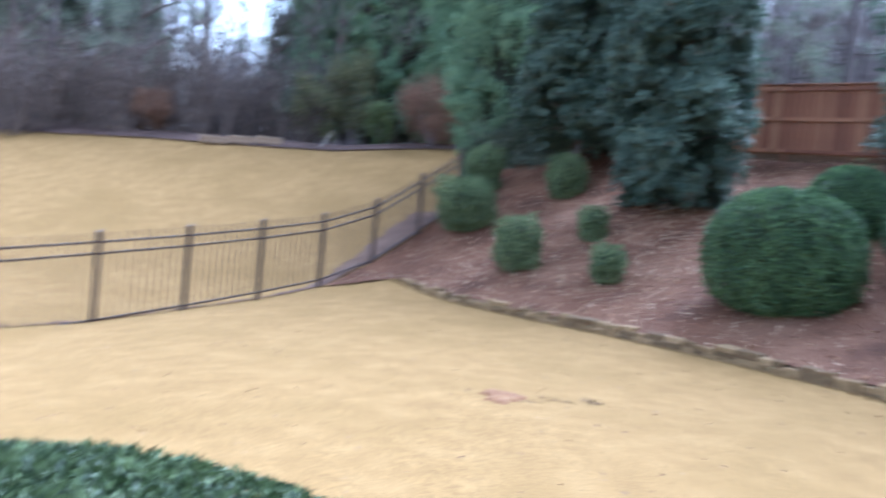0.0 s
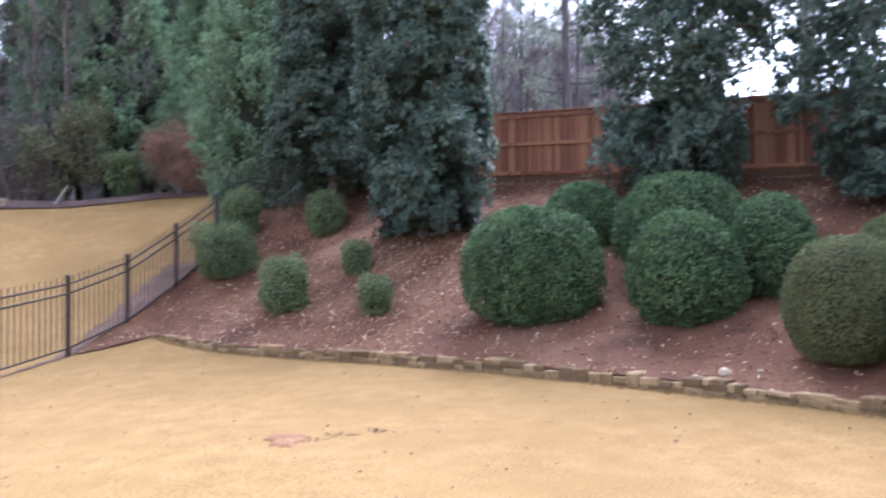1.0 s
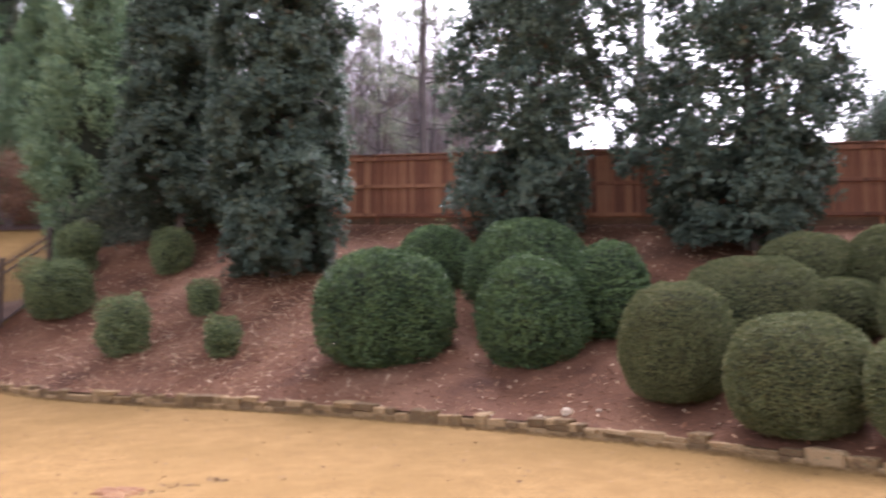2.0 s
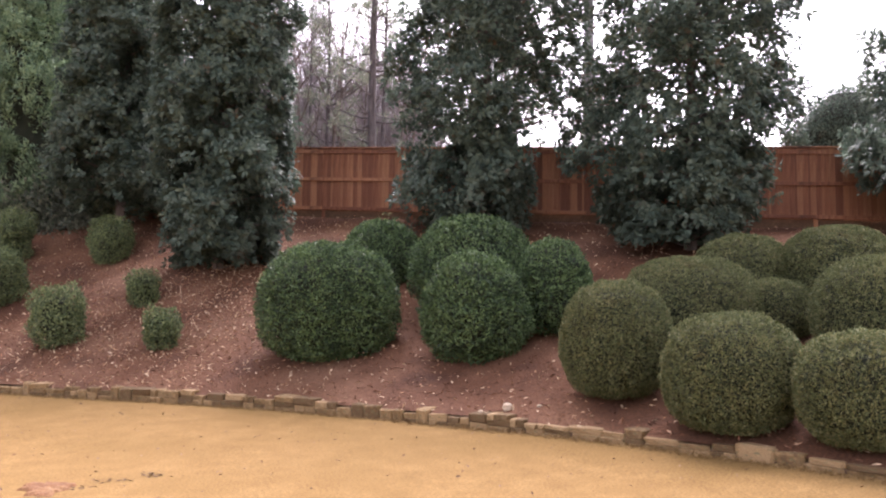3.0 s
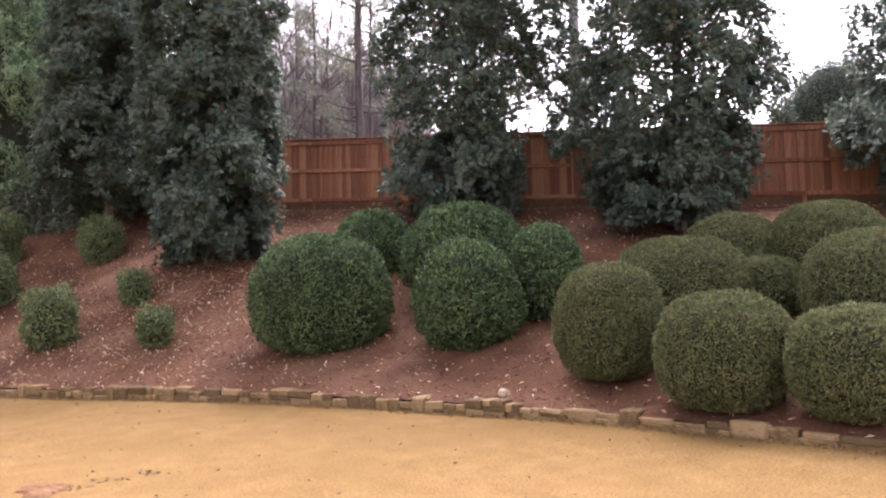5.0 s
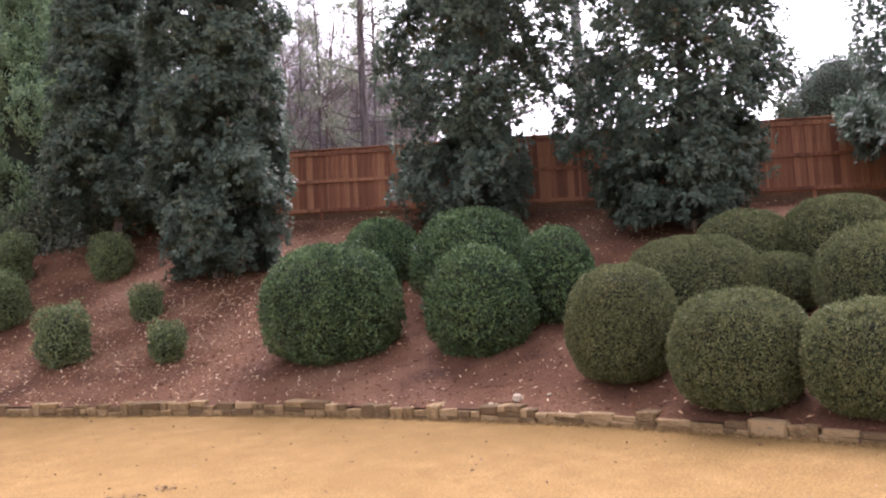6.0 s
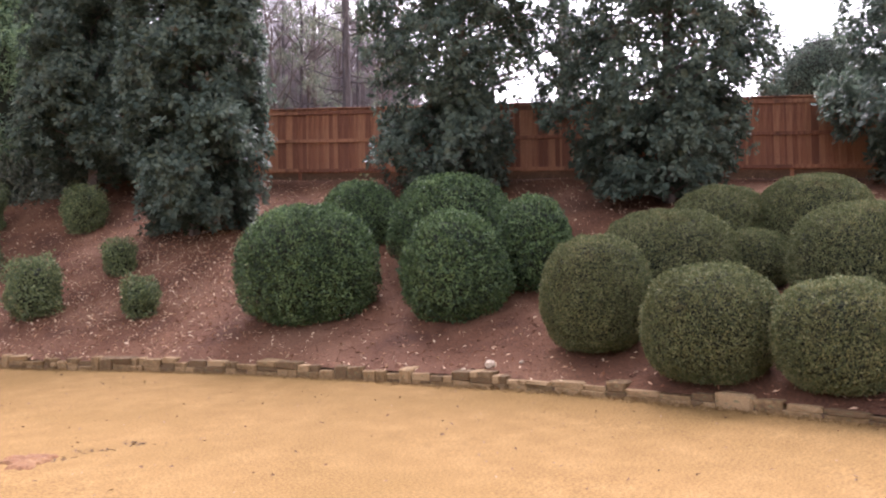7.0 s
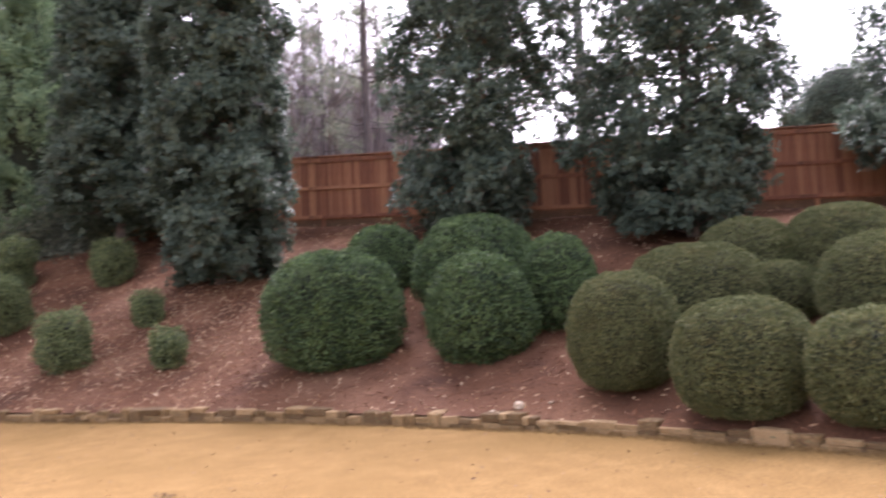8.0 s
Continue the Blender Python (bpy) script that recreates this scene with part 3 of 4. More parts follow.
def magnolia(x, y, tall, seed, profile, label, low=0.15, rosettes=4500, open_above=99.0, keep=0.6, leaf=0.135, inner=0.25, lean=(0, 0, 0)):
    """An evergreen magnolia: a trunk with tiers of limbs and, along their outer ends, rosettes of broad leaves.
    profile: (height, radius) pairs in metres; above open_above only the share keep of the rosettes is left, with gaps.
    lean: a bearing in degrees and how much wider the low and the high part are on that side."""
    r = np.random.RandomState(seed)
    z = float(bank_z([(x, y)])[0])
    tree = thing("magnolia_tree", label, "tree", "row of magnolias", (x, y, z))
    lines = [[(np.array([0.08 * math.sin(3 * k), 0.08 * math.cos(2 * k), -0.2 + tall * k]), 0.13 * (1 - 0.85 * k) + 0.01) for k in np.linspace(0, 1, 9)]]
    nb = int((tall - low) * 13)
    base = low + (np.arange(nb) + r.uniform(0, 1, nb)) / nb * (tall - low)
    ang = np.arange(nb) * 2.4 + r.uniform(-0.5, 0.5, nb)
    lobes = 1 + 0.08 * np.sin(ang * 2 + seed + base * 1.1) + 0.08 * np.sin(ang * 5 + base * 2.3 + seed)
    reach = np.interp(base, *zip(*profile)) * lobes * r.uniform(0.74, 1.08, nb)
    reach = reach * (1 + np.where(base < 2.1, lean[1], lean[2]) * np.cos(ang - radians(lean[0])))
    weight = reach * np.where(base > open_above, keep, 1.0) * np.where(base > 7.0, 0.6, 1.0)
    own = r.choice(nb, rosettes, p=weight / weight.sum())
    k = np.where(r.uniform(size=rosettes) < inner, r.uniform(0.1, 0.6, rosettes), r.uniform(0.5, 1.0, rosettes) ** 0.6)
    rad = reach[own] * k
    fan = ang[own] + r.normal(size=rosettes) * 0.20
    lift = 0.20 * rad - 0.20 * rad * k ** 2
    spots = np.column_stack([rad * np.cos(fan), rad * np.sin(fan), base[own] + lift + r.normal(size=rosettes) * 0.2])
    gap = 0.7 * ripple(spots, 2.2, seed + 9) + 0.7 * ripple(spots, 5.0, seed + 4)
    ok = (spots[:, 2] > 0.08) & ((spots[:, 2] < open_above) & (gap < 1.15) | (gap + 0.4 * r.normal(size=rosettes) < 0.5))
    spots, fan = spots[ok], fan[ok]
    for b in range(nb):
        way = np.array([math.cos(ang[b]), math.sin(ang[b]), 0]) * reach[b]
        lines.append([(np.array([0, 0, base[b] - 0.1 * reach[b]]), 0.03), (way * 0.5 + np.array([0, 0, base[b] + 0.05 * reach[b]]), 0.018),
                      (way + np.array([0, 0, base[b] + 0.02 * reach[b]]), 0.006)])
    tv, tf, _ = tubes(lines, 5)
    piece("trunk", raw_mesh("trunk", tv, tf, [BARK]), tree)
    per = 11
    own = np.repeat(np.arange(len(spots)), per)
    axis = unit(np.column_stack([np.cos(fan), np.sin(fan), np.full(len(fan), 0.55)]) + r.normal(size=(len(fan), 3)) * 0.45)[own]
    ring = unit(np.cross(axis, r.normal(size=axis.shape)))
    open_k = r.uniform(0.05, 0.75, (len(own), 1))
    way = unit(ring + axis * open_k)
    face = unit(axis + ring * 0.2 + r.normal(size=axis.shape) * 0.2)
    at = spots[own] + axis * r.uniform(-0.08, 0.05, (len(own), 1)) + way * 0.03
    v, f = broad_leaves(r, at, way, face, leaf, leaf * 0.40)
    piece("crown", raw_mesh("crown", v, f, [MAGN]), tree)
    return tree


ML = "dense dark green magnolia with large glossy leaves to the ground"
OL = "open dark green magnolia with sky showing through its leaves"
magnolia(4.52, 17.95, 11.0, 41, ((0, 1.15), (0.6, 1.4), (1.6, 1.65), (3.0, 1.85), (4.5, 1.8), (6.0, 1.45), (8, 1.1), (11, 0.2)), ML, 0.1, 8200, inner=0.3)
magnolia(2.95, 22.1, 11.0, 42, ((0.6, 1.5), (1.5, 1.8), (3.0, 1.8), (5.0, 1.7), (7.0, 1.5), (11, 0.2)),
         "dark grey-green magnolia with a bare lower trunk beside the cedar fence", 0.8, 7400, inner=0.35)
magnolia(10.1, 15.6, 11.5, 43, ((0, 1.5), (0.7, 1.75), (1.4, 1.8), (2.1, 1.8), (2.6, 2.35), (3.2, 2.45), (5.0, 2.6), (8, 2.3), (11.5, 0.4)), OL, 0.1, 8000, 2.0, 0.66, lean=(147, 0.42, -0.17))
magnolia(12.68, 11.65, 11.0, 44, ((0, 1.5), (0.7, 1.7), (1.2, 2.1), (2.0, 2.0), (2.6, 2.25), (5.0, 2.5), (7.5, 2.35), (11, 0.4)), OL, 0.1, 8000, 2.0, 0.66, lean=(133, 0.26, -0.03))
magnolia(17.0, 8.5, 7.2, 45, ((0, 1.2), (0.8, 1.8), (2, 2.0), (4, 1.6), (7.2, 0.2)), "dark green magnolia in front of the cedar fence", 0.2, 3600)


def cypress(x, y, z, tall, radius, seed, mat=CYPR, n=26000, label="tall feathery green Leyland-type cypress behind the garden", leaf=0.17, bare=0.3, taper=0.8, skirt=1.0):
    """A conical conifer: a straight trunk and many upswept feathery sprays."""
    r = np.random.RandomState(seed)
    tree = thing("cypress_tree", label, "tree", "evergreen screen", (x, y, z))
    tv, tf, _ = tubes([[((0, 0, -0.3), 0.16), ((0.03, 0, tall * 0.5), 0.1), ((0, 0, tall * 0.97), 0.015)]], 7)
    piece("trunk", raw_mesh("trunk", tv, tf, [BARK]), tree)
    m = n // 80
    h = r.uniform(0, 1, m) ** 1.25
    ang = r.uniform(0, 2 * math.pi, m)
    rad = radius * (1 - h) ** taper * (0.9 + 0.16 * np.sin(ang * 3 + h * 14 + seed)) * r.uniform(0.82, 1.08, m) * np.minimum(1, skirt + 1.9 * h) + 0.06
    tip = np.column_stack([rad * np.cos(ang), rad * np.sin(ang), bare + h * (tall - bare)])
    own = np.repeat(np.arange(m), 80)
    k = r.uniform(0.3, 1.0, len(own))[:, None]
    away = unit(np.column_stack([np.cos(ang), np.sin(ang), np.full(m, 0.9)]))[own]
    base = tip - unit(np.column_stack([np.cos(ang), np.sin(ang), np.full(m, 0.7)])) * np.minimum(rad, 1.0)[:, None]
    p = base[own] * (1 - k) + tip[own] * k + r.normal(size=(len(own), 3)) * 0.09 * (1.3 - k * 0.6)
    v, f = leaves(r, p, unit(away + np.array([0, 0, 0.4])), leaf, leaf * 0.22, spread=0.6, up=0.35)
    # core coloured near-black as the shade within the crown
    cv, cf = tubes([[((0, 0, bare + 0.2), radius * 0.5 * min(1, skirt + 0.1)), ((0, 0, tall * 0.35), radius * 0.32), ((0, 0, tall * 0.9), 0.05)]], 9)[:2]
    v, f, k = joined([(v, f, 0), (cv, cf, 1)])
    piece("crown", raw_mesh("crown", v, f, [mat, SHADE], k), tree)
    return tree


def up(x, y):
    return float(lawn_z([(x, y)])[0])


for az, dist, tall, radius, seed in ((-1.8, 25.4, 12.6, 2.85, 51), (1.2, 33.6, 10.6, 2.7, 52), (-6.0, 28.4, 12.0, 3.2, 54)):
    x, y = -math.sin(radians(az)) * dist, math.cos(radians(az)) * dist
    cypress(x, y, up(x, y) - 0.1, tall, radius, seed, n=76000, bare=1.2 if radius > 3 else 0.3, taper=0.9, skirt=0.32)


def bare_tree(x, y, z, tall, seed, mat=BARK, label="bare leafless grey deciduous tree in winter", radius=0.16, twigs=90, low=0.3):
    """A leafless tree: trunk, forking limbs, and fine twigs."""
    r = np.random.RandomState(seed)
    tree = thing("bare_tree", label, "tree", "bare winter woods", (x, y, z))
    trunk = limb(r, (0, 0, -0.3), (0, 0, 1), tall, radius, 9, 0.04, 0.05)
    lines = [trunk]
    small = []
    for k in range(twigs // 4):
        i = r.randint(int(9 * low), 9)
        p, q = trunk[i]
        a = r.uniform(0, 6.28)
        line = limb(r, p, (math.cos(a), math.sin(a), r.uniform(0.6, 1.6)), tall * r.uniform(0.14, 0.3), q * 0.45 + 0.01, 5, 0.16, 0.06)
        lines.append(line)
        for _ in range(4):
            pp, qq = line[r.randint(1, 6)]
            a = r.uniform(0, 6.28)
            sub = limb(r, pp, (math.cos(a), math.sin(a), r.uniform(0.4, 1.6)), tall * r.uniform(0.06, 0.13), 0.014, 3, 0.22, 0.05)
            small.append(sub)
            for _ in range(3):
                p3, _q = sub[r.randint(1, 4)]
                a = r.uniform(0, 6.28)
                small.append(limb(r, p3, (math.cos(a), math.sin(a), r.uniform(0.3, 1.5)), tall * r.uniform(0.03, 0.07), 0.008, 2, 0.2))
    v, f, _ = tubes(lines, 6)
    piece("trunk", raw_mesh("trunk", v, f, [mat]), tree)
    v, f, _ = tubes(small, 3)
    piece("crown", raw_mesh("crown", v, f, [TWIG]), tree)
    return tree


def pine(x, y, z, tall, seed, radius=0.2, low=0.45, clumps=60, label="tall loblolly-type pine with a bare straight trunk", spread_r=2.6):
    r = np.random.RandomState(seed)
    tree = thing("pine_tree", label, "tree", "pines", (x, y, z))
    trunk = limb(r, (0, 0, -0.3), (0, 0, 1), tall, radius, 10, 0.015, 0.05)
    lines, spots = [trunk], []
    for k in range(clumps // 3):
        h = r.uniform(low, 1.0)
        p = np.array([np.interp(h, np.linspace(0, 1, 11), [t[0][c] for t in trunk]) for c in range(3)])
        a = r.uniform(0, 6.28)
        reach = spread_r * (1.15 - h) * r.uniform(0.5, 1.2) + 0.5
        line = limb(r, p, (math.cos(a), math.sin(a), r.uniform(-0.15, 0.5)), reach, 0.05, 5, 0.12, 0.05)
        lines.append(line)
        spots += [line[5][0], line[4][0] + r.normal(size=3) * 0.3, line[3][0] + r.normal(size=3) * 0.35]
    v, f, _ = tubes(lines, 6)
    piece("trunk", raw_mesh("trunk", v, f, [PINEBARK]), tree)
    spots = np.array(spots)
    own = np.repeat(np.arange(len(spots)), 46)
    d = unit(r.normal(size=(len(own), 3)) + np.array([0, 0, 0.3]))
    p = spots[own] + d * r.uniform(0.05, 0.42, (len(own), 1))
    v, f = leaves(r, p, unit(np.cross(d, r.normal(size=d.shape))), 0.26, 0.045, spread=0.4, up=0.3)
    piece("crown", raw_mesh("crown", v, f, [PINE]), tree)
    return tree


def polar(az, dist):
    return -math.sin(radians(az)) * dist, math.cos(radians(az)) * dist


# behind the cedar fence
for az, dist, tall, seed, rad, low in ((-24.7, 40, 22, 61, 0.31, 0.2), (-25.3, 47, 22, 62, 0.17, 0.5), (-20.5, 52, 19, 63, 0.2, 0.3), (-22.6, 60, 18, 67, 0.18, 0.3), (-17, 48, 18, 68, 0.18, 0.3),
                                       (-30.5, 50, 20, 64, 0.18, 0.4), (-35.5, 46, 19, 65, 0.18, 0.45), (-14.5, 44, 20, 66, 0.2, 0.35), (-21.2, 46, 20, 69, 0.16, 0.25), (-18.6, 55, 22, 48, 0.18, 0.25)):
    x, y = polar(az, dist)
    pine(x, y, 3.2, tall, seed, rad, low, 110 if dist < 50 else 80, spread_r=3.4)
for k, (az, dist, tall) in enumerate(((-20, 43, 15), (-21.5, 50, 17), (-22.8, 46, 14), (-23.6, 55, 18), (-26.3, 52, 16), (-27.2, 45, 13), (-19, 58, 17),
                                      (-16, 50, 15), (-17.6, 43, 17), (-19.4, 49, 19), (-22.2, 52, 18), (-12, 46, 16), (-33, 55, 15), (-9, 50, 16))):
    x, y = polar(az, dist)
    bare_tree(x, y, 3.2, tall, 70 + k)
for k, (az, dist) in enumerate(((-40.9, 30), (-41.3, 30.6), (-41.7, 30.2), (-42.4, 31))):
    x, y = polar(az, dist)
    bare_tree(x, y, 3.2, 7.5, 90 + k, PALEBARK, "slender pale-barked bare crape myrtle behind the fence", 0.11, 60, 0.35)

# woods beyond the far lawn: thin and bare round a gap of open sky, dense with pines to either side of it
rw = random.Random(3)
for k in range(30):
    az = 3 + k * 1.05 + rw.uniform(-0.4, 0.4)
    dist = rw.uniform(36, 54)
    x, y = polar(az, dist)
    thin_part = 13.2 < az < 18.5
    if thin_part or rw.random() < 0.45:
        bare_tree(x, y, up(x, y), rw.uniform(8, 11) if thin_part else rw.uniform(12, 17), 200 + k, radius=rw.uniform(0.1, 0.2), twigs=110, low=0.2)
    else:
        pine(x, y, up(x, y), rw.uniform(15, 20), 230 + k, rw.uniform(0.14, 0.24), 0.14, 150, spread_r=3.0)
for k, (az, dist, tall) in enumerate(((5.4, 34.5, 9), (7.4, 35, 12), (9.9, 34.6, 10), (11.8, 35.5, 9))):
    x, y = polar(az, dist)
    bare_tree(x, y, up(x, y), tall, 270 + k, radius=0.11, twigs=90, low=0.25)
for az, dist, tall, radius, seed in ((6.2, 36, 17, 2.9, 55), (9.0, 37.5, 18, 3.2, 56), (11.4, 40, 15, 2.6, 57), (3.4, 38, 17, 2.6, 58), (-3.6, 34, 15, 3.0, 60),
                                     (23.5, 47, 13, 2.4, 59), (28.5, 45, 15, 2.8, 49), (31.8, 44, 15, 3.0, 50)):
    x, y = polar(az, dist)
    cypress(x, y, up(x, y), tall, radius, seed, CYPR if 5 < az < 10 else PINE, 56000, "tall dark evergreen tree in the far woods", 0.26, 1.0, 0.6)

# the depth of the woods, too far off to count
r = np.random.RandomState(17)
stems, twig_at = [], []
for k in range(900):
    az, dist = r.uniform(-34, 42) if k % 2 else r.uniform(-31, -9), r.uniform(56, 100)
    x, y = polar(az, dist)
    tall = r.uniform(11, 21) * (1.12 if -25 < az < -14 else 1) * (0.7 if az < -29 else 0.62 if 13 < az < 18.5 else 1)
    trunk = limb(r, (x, y, 3.0 if az < 0 else 4.2), (0, 0, 1), tall, r.uniform(0.08, 0.2), 6, 0.05, 0.05)
    stems.append(trunk)
    for _ in range(7):
        p, _q = trunk[r.randint(2, 6)]
        a = r.uniform(0, 6.28)
        stems.append(limb(r, p, (math.cos(a), math.sin(a), r.uniform(0.5, 1.5)), tall * r.uniform(0.12, 0.26), 0.035, 3, 0.2, 0.05))
    h = r.uniform(0.2, 1.05, 260)[:, None]
    reach = 2.4 * np.sin(np.clip(h, 0.05, 1.0) * 3.0) ** 0.5 + 0.2
    twig_at.append(np.array([x, y, 3.0]) + np.concatenate([r.normal(size=(260, 2)) * reach * 0.6, h * tall], 1))
v1, f1, _ = tubes(stems, 3)
p = np.concatenate(twig_at)
v2, f2 = leaves(r, p, unit(r.normal(size=p.shape)), 1.1, 0.05, spread=0.3, up=0.8)
v, f, _ = joined([(v1, f1, 0), (v2, f2, 0)])
tagged(new("far_woods", raw_mesh("far_woods", v, f, [TWIG])), "hazy grey leafless woods in the distance", "woods", kind="stuff")


def loose_shrub(x, y, z, width, tall, mat, seed, label, name="woodland_shrub", n=5000, leaf=0.12, gap=0.5):
    r = np.random.RandomState(seed)
    ob = thing(name, label, "shrub", "", (x, y, z))
    c = 26
    d = unit(r.normal(size=(c, 3)))
    spots = d * np.array([width / 2, width / 2, tall / 2]) * r.uniform(0.35, 0.8, (c, 1)) + np.array([0, 0, tall * 0.52])
    own = r.randint(0, c, n)
    q = unit(r.normal(size=(n, 3)))
    p = spots[own] + q * r.uniform(0.2, 1, (n, 1)) * np.array([width, width, tall]) * (0.25 if n > 15000 else 0.17)
    p = p[p[:, 2] > 0.05]
    v, f = leaves(r, p, unit(p - np.array([0, 0, tall * 0.4])), leaf, leaf * 0.5, spread=0.9, up=0.2)
    piece("foliage", raw_mesh("foliage", v, f, [mat]), ob)
    lines = [[((0, 0, -0.1), 0.03), (s * 0.5, 0.02), (s, 0.006)] for s in spots[:14]]
    v, f, _ = tubes([[(np.array(p), q) for p, q in line] for line in lines], 4)
    piece("stem", raw_mesh("stem", v, f, [TWIG]), ob)
    return ob


def thicket(x, y, z, width, tall, seed, label):
    """A leafless thicket: many thin upright stems, each with short rising twigs."""
    r = np.random.RandomState(seed)
    ob = thing("woodland_thicket", label, "thicket", "thickets at the wood's edge", (x, y, z))
    stems, twigs = [], []
    for _ in range(70):
        a, q = r.uniform(0, 6.28), r.uniform(0, 1) ** 0.5
        foot = (math.cos(a) * q * width / 2, math.sin(a) * q * width / 3, -0.1)
        stem = limb(r, foot, (r.normal() * 0.18, r.normal() * 0.18, 1), tall * r.uniform(0.45, 1.0), r.uniform(0.012, 0.035), 5, 0.10, 0.03)
        stems.append(stem)
        for _ in range(9):
            p, _q = stem[r.randint(1, 6)]
            a = r.uniform(0, 6.28)
            twigs.append(limb(r, p, (math.cos(a), math.sin(a), r.uniform(0.5, 1.8)), r.uniform(0.3, 0.9), 0.009, 2, 0.2))
    v, f, _ = tubes(stems, 4)
    tv, tf, _ = tubes(twigs, 3)
    p = np.concatenate([np.array([q for q, _ in line[1:]]) for line in twigs])
    dead = p[r.uniform(size=len(p)) < 0.6]
    lv, lf = leaves(r, dead, unit(r.normal(size=dead.shape)), 0.12, 0.06, spread=0.6)
    v, f, _ = joined([(v, f, 0), (tv, tf, 0), (lv, lf, 0)])
    tagged(piece("brushwood", raw_mesh("brushwood", v, f, [BRUSH]), ob), kind="stuff")
    return ob


for az, dist, w, h, mat, seed, label in (
        (2.75, 31.0, 3.0, 2.8, RUST, 301, "rounded rust-brown winter shrub at the lawn edge"),
        # the second shrub is added to block the view through the shaded hollow
        (-4.6, 24.9, 3.8, 3.0, PINE, 300, "evergreen thicket added to fill the deep shade under the trees by the fence"),
        (6.3, 32.0, 1.2, 1.9, YOUNG, 302, "rounded green evergreen shrub at the lawn edge"),
        (8.4, 33.6, 3.2, 4.4, OLIVE, 303, "loose yellow-green shrub at the wood's edge"),
        (10.6, 33.5, 3.0, 3.2, OLIVE, 304, "low olive-green shrub at the wood's edge"),
        (12.4, 34.2, 2.6, 2.4, PINE, 305, "low dark green shrub at the wood's edge"),
        (22, 33.5, 1.6, 1.7, RUST, 307, "low rust-brown shrub at the wood's edge")):
    x, y = polar(az, dist)
    loose_shrub(x, y, up(x, y), w, h, mat, seed, label, n=24000 if mat is RUST else 30000 if seed == 300 else 8000, leaf=0.06 if mat is RUST else 0.11)
for k in range(17):
    az = 12.5 + k * 1.22
    x, y = polar(az, 33.6 + 2.6 * ((k * 7) % 5) / 4)
    thicket(x, y, up(x, y), 2.6, 3.2 + 1.4 * ((k * 3) % 4) / 3, 330 + k, "bare brown twiggy thicket at the wood's edge")

x, y = polar(-25.9, 18.0)
loose_shrub(x, y, float(bank_z([(x, y)])[0]), 0.4, 0.95, OLIVE, 320, "thin young sapling with yellow-green leaves", "sapling", 90, 0.11)

x, y = polar(-53.9, 24.0)
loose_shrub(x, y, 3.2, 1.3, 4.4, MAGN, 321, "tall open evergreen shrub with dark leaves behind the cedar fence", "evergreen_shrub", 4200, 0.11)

# a fallen pale branch and a low timber border at the far lawn edge
x, y = polar(10.1, 31.3)
branch = thing("fallen_branch", "pale leaning dead branch at the lawn edge", "branch", "", (x, y, up(x, y)))
v, f, _ = tubes([[((-0.22, 0, 0.0), 0.03), ((-0.05, 0.02, 0.3), 0.028), ((0.22, 0, 0.72), 0.015)], [((0.0, 0.01, 0.38), 0.02), ((0.02, 0.05, 0.62), 0.008)]], 6)
piece("stem", raw_mesh("stem", v, f, [PALEBARK]), branch)
border = thing("timber_border", "low weathered tan timber border at the woodland edge", "timber border")
r = random.Random(31)
for k in range(3):
    az0 = 13.2 + k * 1.85
    x0, y0 = polar(az0, 31.4)
    x1, y1 = polar(az0 + 1.8, 31.3)
    for c in range(2):
        bm = bmesh.new()
        box(bm, (math.hypot(x1 - x0, y1 - y0), 0.14, 0.14), bevel=0.015)
        log = part("timber", bm, TIMBER, border)
        xm, ym = (x0 + x1) / 2, (y0 + y1) / 2
        log.matrix_basis = pose(xm, ym + 0.02 * c, up(xm, ym) + 0.12 + 0.145 * c, 0, r.uniform(-1, 1), math.degrees(math.atan2(y1 - y0, x1 - x0)))

# clipped dome behind the fence
x, y = polar(-57.2, 26.5)
dome = thing("clipped_tree", "large dome-clipped dark evergreen tree behind the cedar fence", "tree", "", (x, y, 3.2))
r = np.random.RandomState(77)
d = unit(r.normal(size=(34000, 3)))
p = onto(d, 1.6, 1.6, 2.5, 2.0, 5, 0.02) * r.uniform(0.93, 1.01, (34000, 1))
v, f = leaves(r, p, unit(p / np.array([1.5, 1.5, 2.5]) ** 2), 0.07, 0.038, spread=0.7, up=0.1)
# near-black body under the leaves, painted as the dome's inner shade
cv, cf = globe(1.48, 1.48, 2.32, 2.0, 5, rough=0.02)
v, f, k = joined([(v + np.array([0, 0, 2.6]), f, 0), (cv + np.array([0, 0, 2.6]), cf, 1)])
# MAGN gives the dome a bluish haze by colour
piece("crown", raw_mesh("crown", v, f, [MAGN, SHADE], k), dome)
v, f, _ = tubes([[((0, 0, -0.2), 0.12), ((0, 0, 1.5), 0.1)]])
piece("trunk", raw_mesh("trunk", v, f, [BARK]), dome)

# utility pole with its cross-arm and wire
x, y = polar(-40.4, 28.5)
pole_ob = thing("utility_pole", "weathered grey wooden utility pole behind the fence", "utility pole", "", (x, y, 3.2))
v, f, _ = tubes([[((0, 0, -0.3), 0.22), ((0, 0, 6), 0.2), ((0, 0, 10.5), 0.17)]], 12)
piece("shaft", raw_mesh("shaft", v, f, [POLE], smooth=True), pole_ob)
bm = bmesh.new()
box(bm, (0.85, 0.09, 0.1), (-0.28, 0.05, 6.1), 0.01, pose(0, 0, 0, 0, 0, -40))
part("cross_arm", bm, PALEBARK, pole_ob, "pale cross-arm")
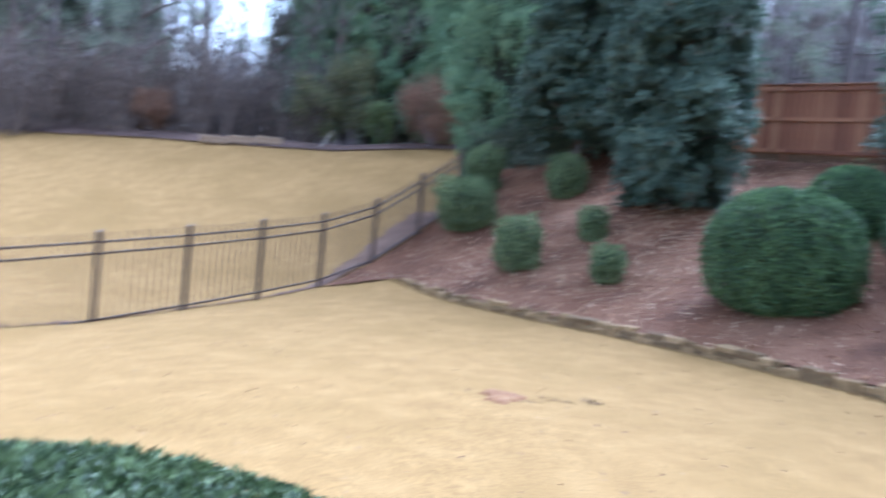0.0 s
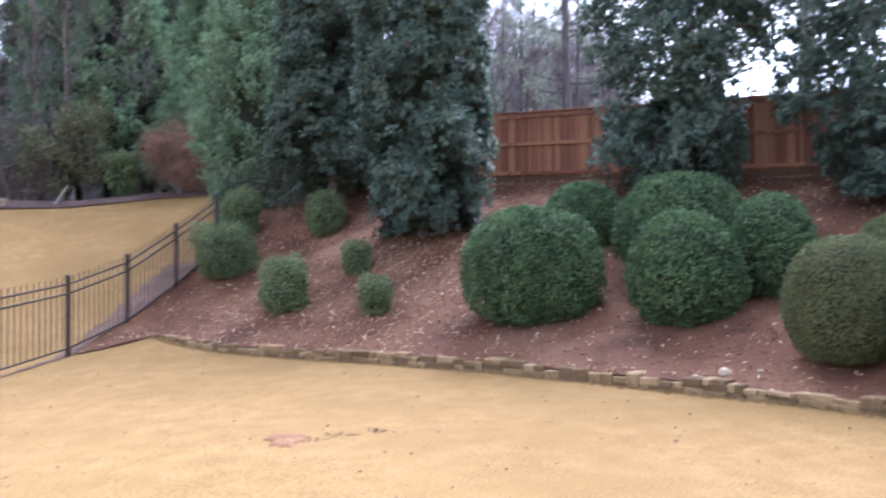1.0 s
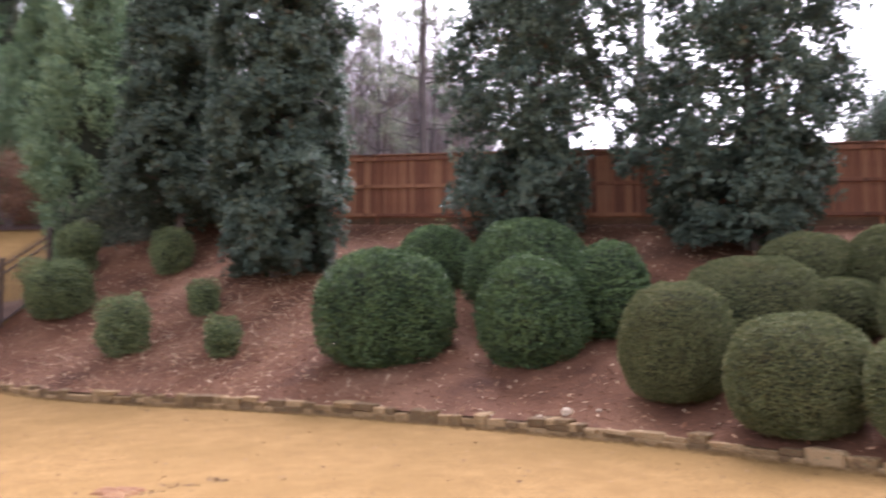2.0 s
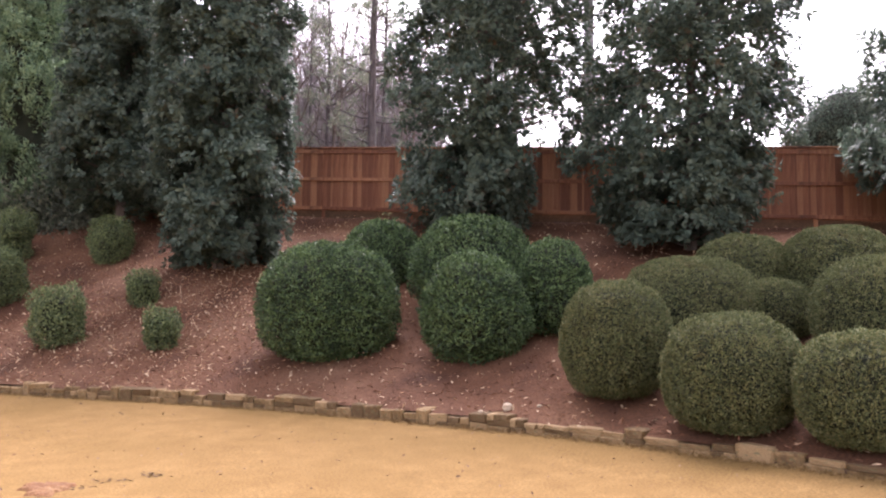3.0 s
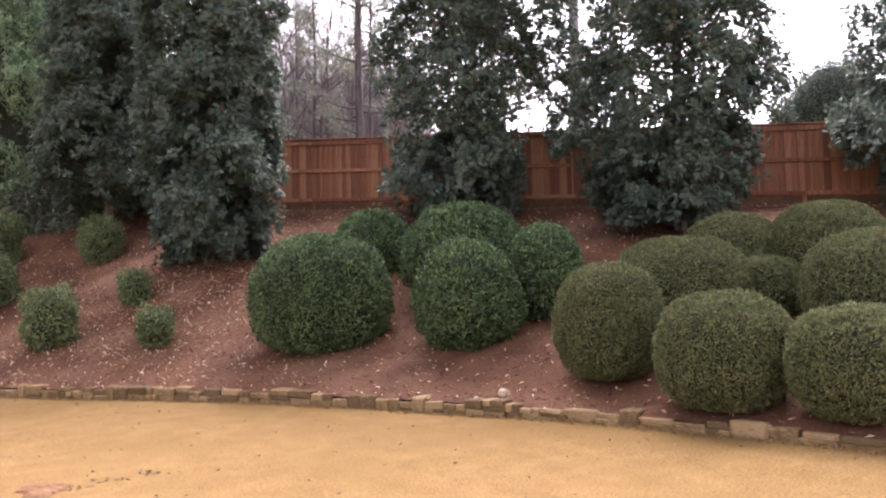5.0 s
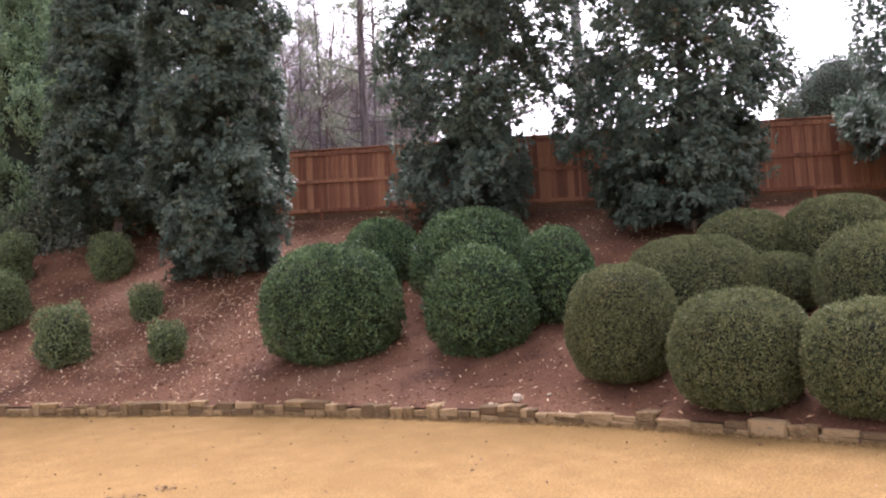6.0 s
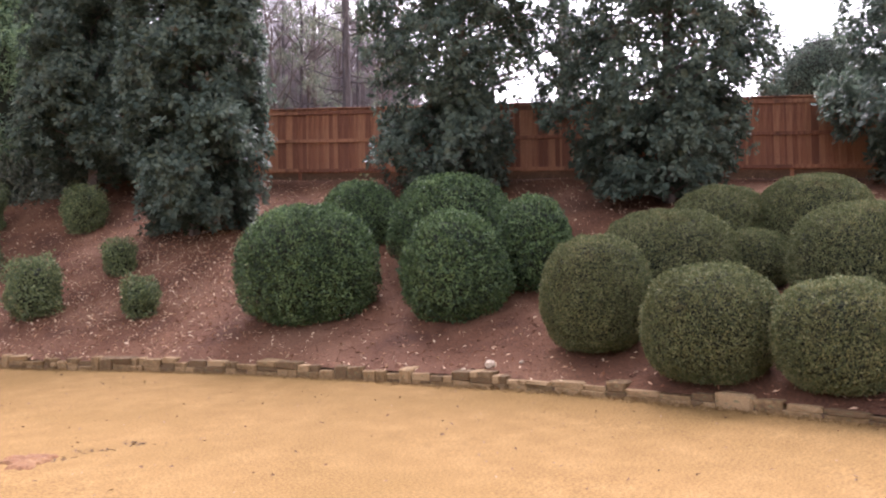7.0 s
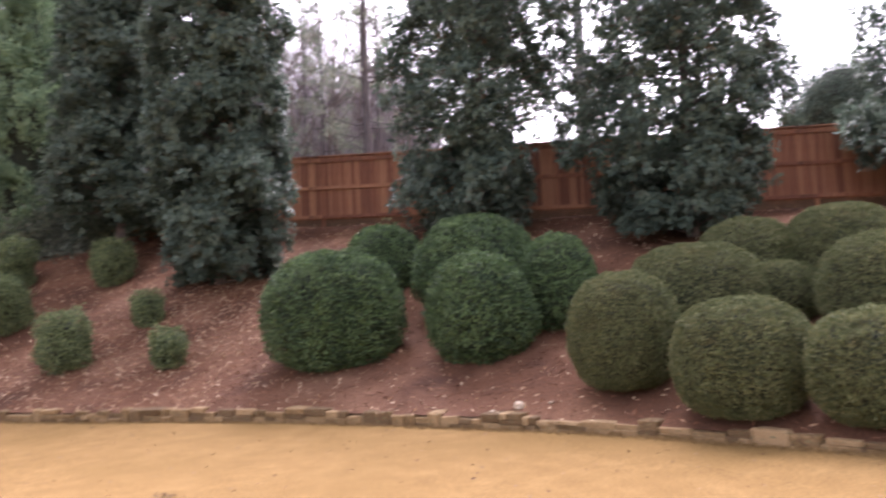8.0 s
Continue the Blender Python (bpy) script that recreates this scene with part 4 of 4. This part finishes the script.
lines = [[(np.array([k * 12.0, -k * 12.0 * 0.85, 6.75 - 0.7 * math.sin(math.pi * min(k, 1))]), 0.018) for k in np.linspace(0, 1.6, 14)]]
v, f, _ = tubes(lines, 4)
piece("wire", raw_mesh("wire", v, f, [IRON]), pole_ob, "thin dark overhead wire")


# ---- near shrub beside the camera ----
r = np.random.RandomState(9)
hedge = thing("hedge_shrub", "low clipped evergreen shrub with glossy green leaves", "shrub", "", (-1.05, 1.32, 0.03))
n = 80000
d = unit(r.normal(size=(n, 3)))
p = onto(d, 1.45, 1.05, 0.54, 2.4, 3, 0.02)
p = p[p[:, 2] > -0.46]
v, f = leaves(r, p, unit(p / np.array([1.45, 1.05, 0.53]) ** 2), 0.034, 0.012, spread=0.7, up=0.05)
# hedge core, its inner shade put into the colour
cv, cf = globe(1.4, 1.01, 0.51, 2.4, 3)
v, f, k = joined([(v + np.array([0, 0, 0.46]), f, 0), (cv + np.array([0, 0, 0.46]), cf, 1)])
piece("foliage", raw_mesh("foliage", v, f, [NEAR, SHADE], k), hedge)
v, f, _ = tubes([[((0, 0, -0.1), 0.04), ((0.05, 0, 0.3), 0.03)]])
piece("stem", raw_mesh("stem", v, f, [BARK]), hedge)


# ---- small things on the ground ----
def stone_thing(name, x, y, size, mat, seed, label, height=bank_z):
    bm = bmesh.new()
    bmesh.ops.create_icosphere(bm, subdivisions=2, radius=1)
    rr = random.Random(seed)
    for v in bm.verts:
        v.co *= 1 + rr.uniform(-0.14, 0.14)
        v.co = Vector((v.co.x * size[0], v.co.y * size[1], v.co.z * size[2]))
    ob = part(name, bm, mat, smooth=False)
    ob.location = (x, y, float(height([(x, y)])[0]) + size[2] * 0.55)
    return tagged(ob, label, "stone")


stone_thing("rock", 5.88, 8.54, (0.075, 0.06, 0.06), PALE, 1, "pale tan rock lying on the mulch")
stone_thing("rock", 5.60, 8.74, (0.04, 0.03, 0.025), PALE, 2, "small pale stone lying on the mulch")
stone_thing("rock", 6.2, 8.28, (0.035, 0.03, 0.02), PALE, 3, "small pale stone lying on the mulch")

# bare clay patch in the lawn
rings, segs = 8, 56
rr = np.repeat(np.linspace(0.02, 1, rings), segs)
aa = np.tile(np.linspace(0, 2 * math.pi, segs, endpoint=False), rings)
edge = 1 + 0.18 * np.sin(3 * aa + 1) + 0.12 * np.sin(7 * aa) + 0.10 * np.sin(13 * aa + 2) + 0.06 * np.sin(22 * aa)
v = np.column_stack([rr * np.cos(aa) * 0.2 * edge, rr * np.sin(aa) * 0.26 * edge, 0.016 * (1 - rr ** 2) + 0.012 - 0.02 * (rr > 0.97)])
v[:, 2] += 0.008 * np.sin(40 * v[:, 0]) * np.sin(33 * v[:, 1] + 1)
i, j = [a.ravel() for a in np.meshgrid(np.arange(rings - 1), np.arange(segs), indexing="ij")]
a, b = i * segs + j, i * segs + (j + 1) % segs
clay = new("clay_patch", raw_mesh("clay_patch", v, np.stack([a, a + segs, b + segs, b], 1), [CLAY], smooth=True))
clay.location = (0.5, 7.55, 0)
tagged(clay, "bare red clay patch in the dry lawn", "bare patch", kind="structure")


def scatter(name, spots, heights, length, width, mat, seed, label, category, lift=0.012, flat=0.3):
    r = np.random.RandomState(seed)
    p = np.column_stack([spots, heights + lift])
    v, f = leaves(r, p, np.tile([0, 0, 1.0], (len(p), 1)), length, width, droop=0.35, spread=flat)
    ob = new(name, raw_mesh(name, v, f, [mat]))
    return tagged(ob, label, category, kind="stuff")


r = np.random.RandomState(21)


def on_bank(n):
    k, i = r.uniform(0, 1, n) ** 1.0, r.uniform(0, len(bank_low) - 1.001, n)
    a = i.astype(int)
    w = (i - a)[:, None]
    lo, hi = bank_low[a] * (1 - w) + bank_low[a + 1] * w, bank_high[a] * (1 - w) + bank_high[a + 1] * w
    return lo * (1 - k[:, None]) + hi * k[:, None]


q = on_bank(30000)
scatter("mulch_chips", q, bank_z(q), 0.07, 0.02, CHIP, 1, "red-brown shredded mulch chips covering the bank", "mulch", 0.004, 0.3)
q = on_bank(60000)
dens = 0.18 + 0.82 * np.exp(-(((q[:, 0] - 3.8) / 3.0) ** 2 + ((q[:, 1] - 16.4) / 3.2) ** 2))
q = q[r.uniform(size=len(q)) < dens]
scatter("fallen_leaves", q, bank_z(q), 0.075, 0.024, LITTER, 2, "pale dry fallen leaves scattered over the mulch", "fallen leaves", 0.02, 0.6)
q = np.column_stack([r.uniform(-8, 8, 1100), r.uniform(1.5, 17, 1100)])
q = q[(to_wall(q) < -0.15) & (beyond_iron(q) < -0.2)]
scatter("lawn_leaves", q, lawn_z(q), 0.042, 0.02, DARKLEAF, 3, "dark brown fallen leaves and bits on the dry lawn", "fallen leaves", 0.014, 0.35)
q = np.concatenate([np.column_stack([cx + sx * r.normal(size=m), cy + sy * r.normal(size=m)])
                    for cx, cy, sx, sy, m in ((0.93, 7.62, 0.06, 0.05, 22), (1.14, 7.55, 0.03, 0.025, 10), (1.36, 7.68, 0.05, 0.06, 34), (0.75, 7.42, 0.07, 0.03, 14))])
scatter("dead_thatch", q, lawn_z(q), 0.045, 0.016, EARTH_AND_SHADE, 4, "brown dead thatch beside the bare patch in the lawn", "thatch", 0.008, 0.3)

# straw-coloured grass leaning on the foot of the wall
k = r.randint(8, 230, 7000)
q = wall_line[k] + r.normal(size=(7000, 2)) * np.array([0.06, 0.06]) - np.stack([-np.gradient(wall_line, axis=0)[k, 1], np.gradient(wall_line, axis=0)[k, 0]], 1) * 1.3
v, f = leaves(r, np.column_stack([q, lawn_z(q) + 0.005]), unit(r.normal(size=(len(q), 3)) * np.array([1, 1, 0.4]) + np.array([0, 0, 1.6])), 0.045, 0.012, spread=0.4, up=0.05)
tagged(new("grass_tufts", raw_mesh("grass_tufts", v, f, [STRAW])), "straw-coloured dry grass tufts at the wall foot", "grass", kind="stuff")
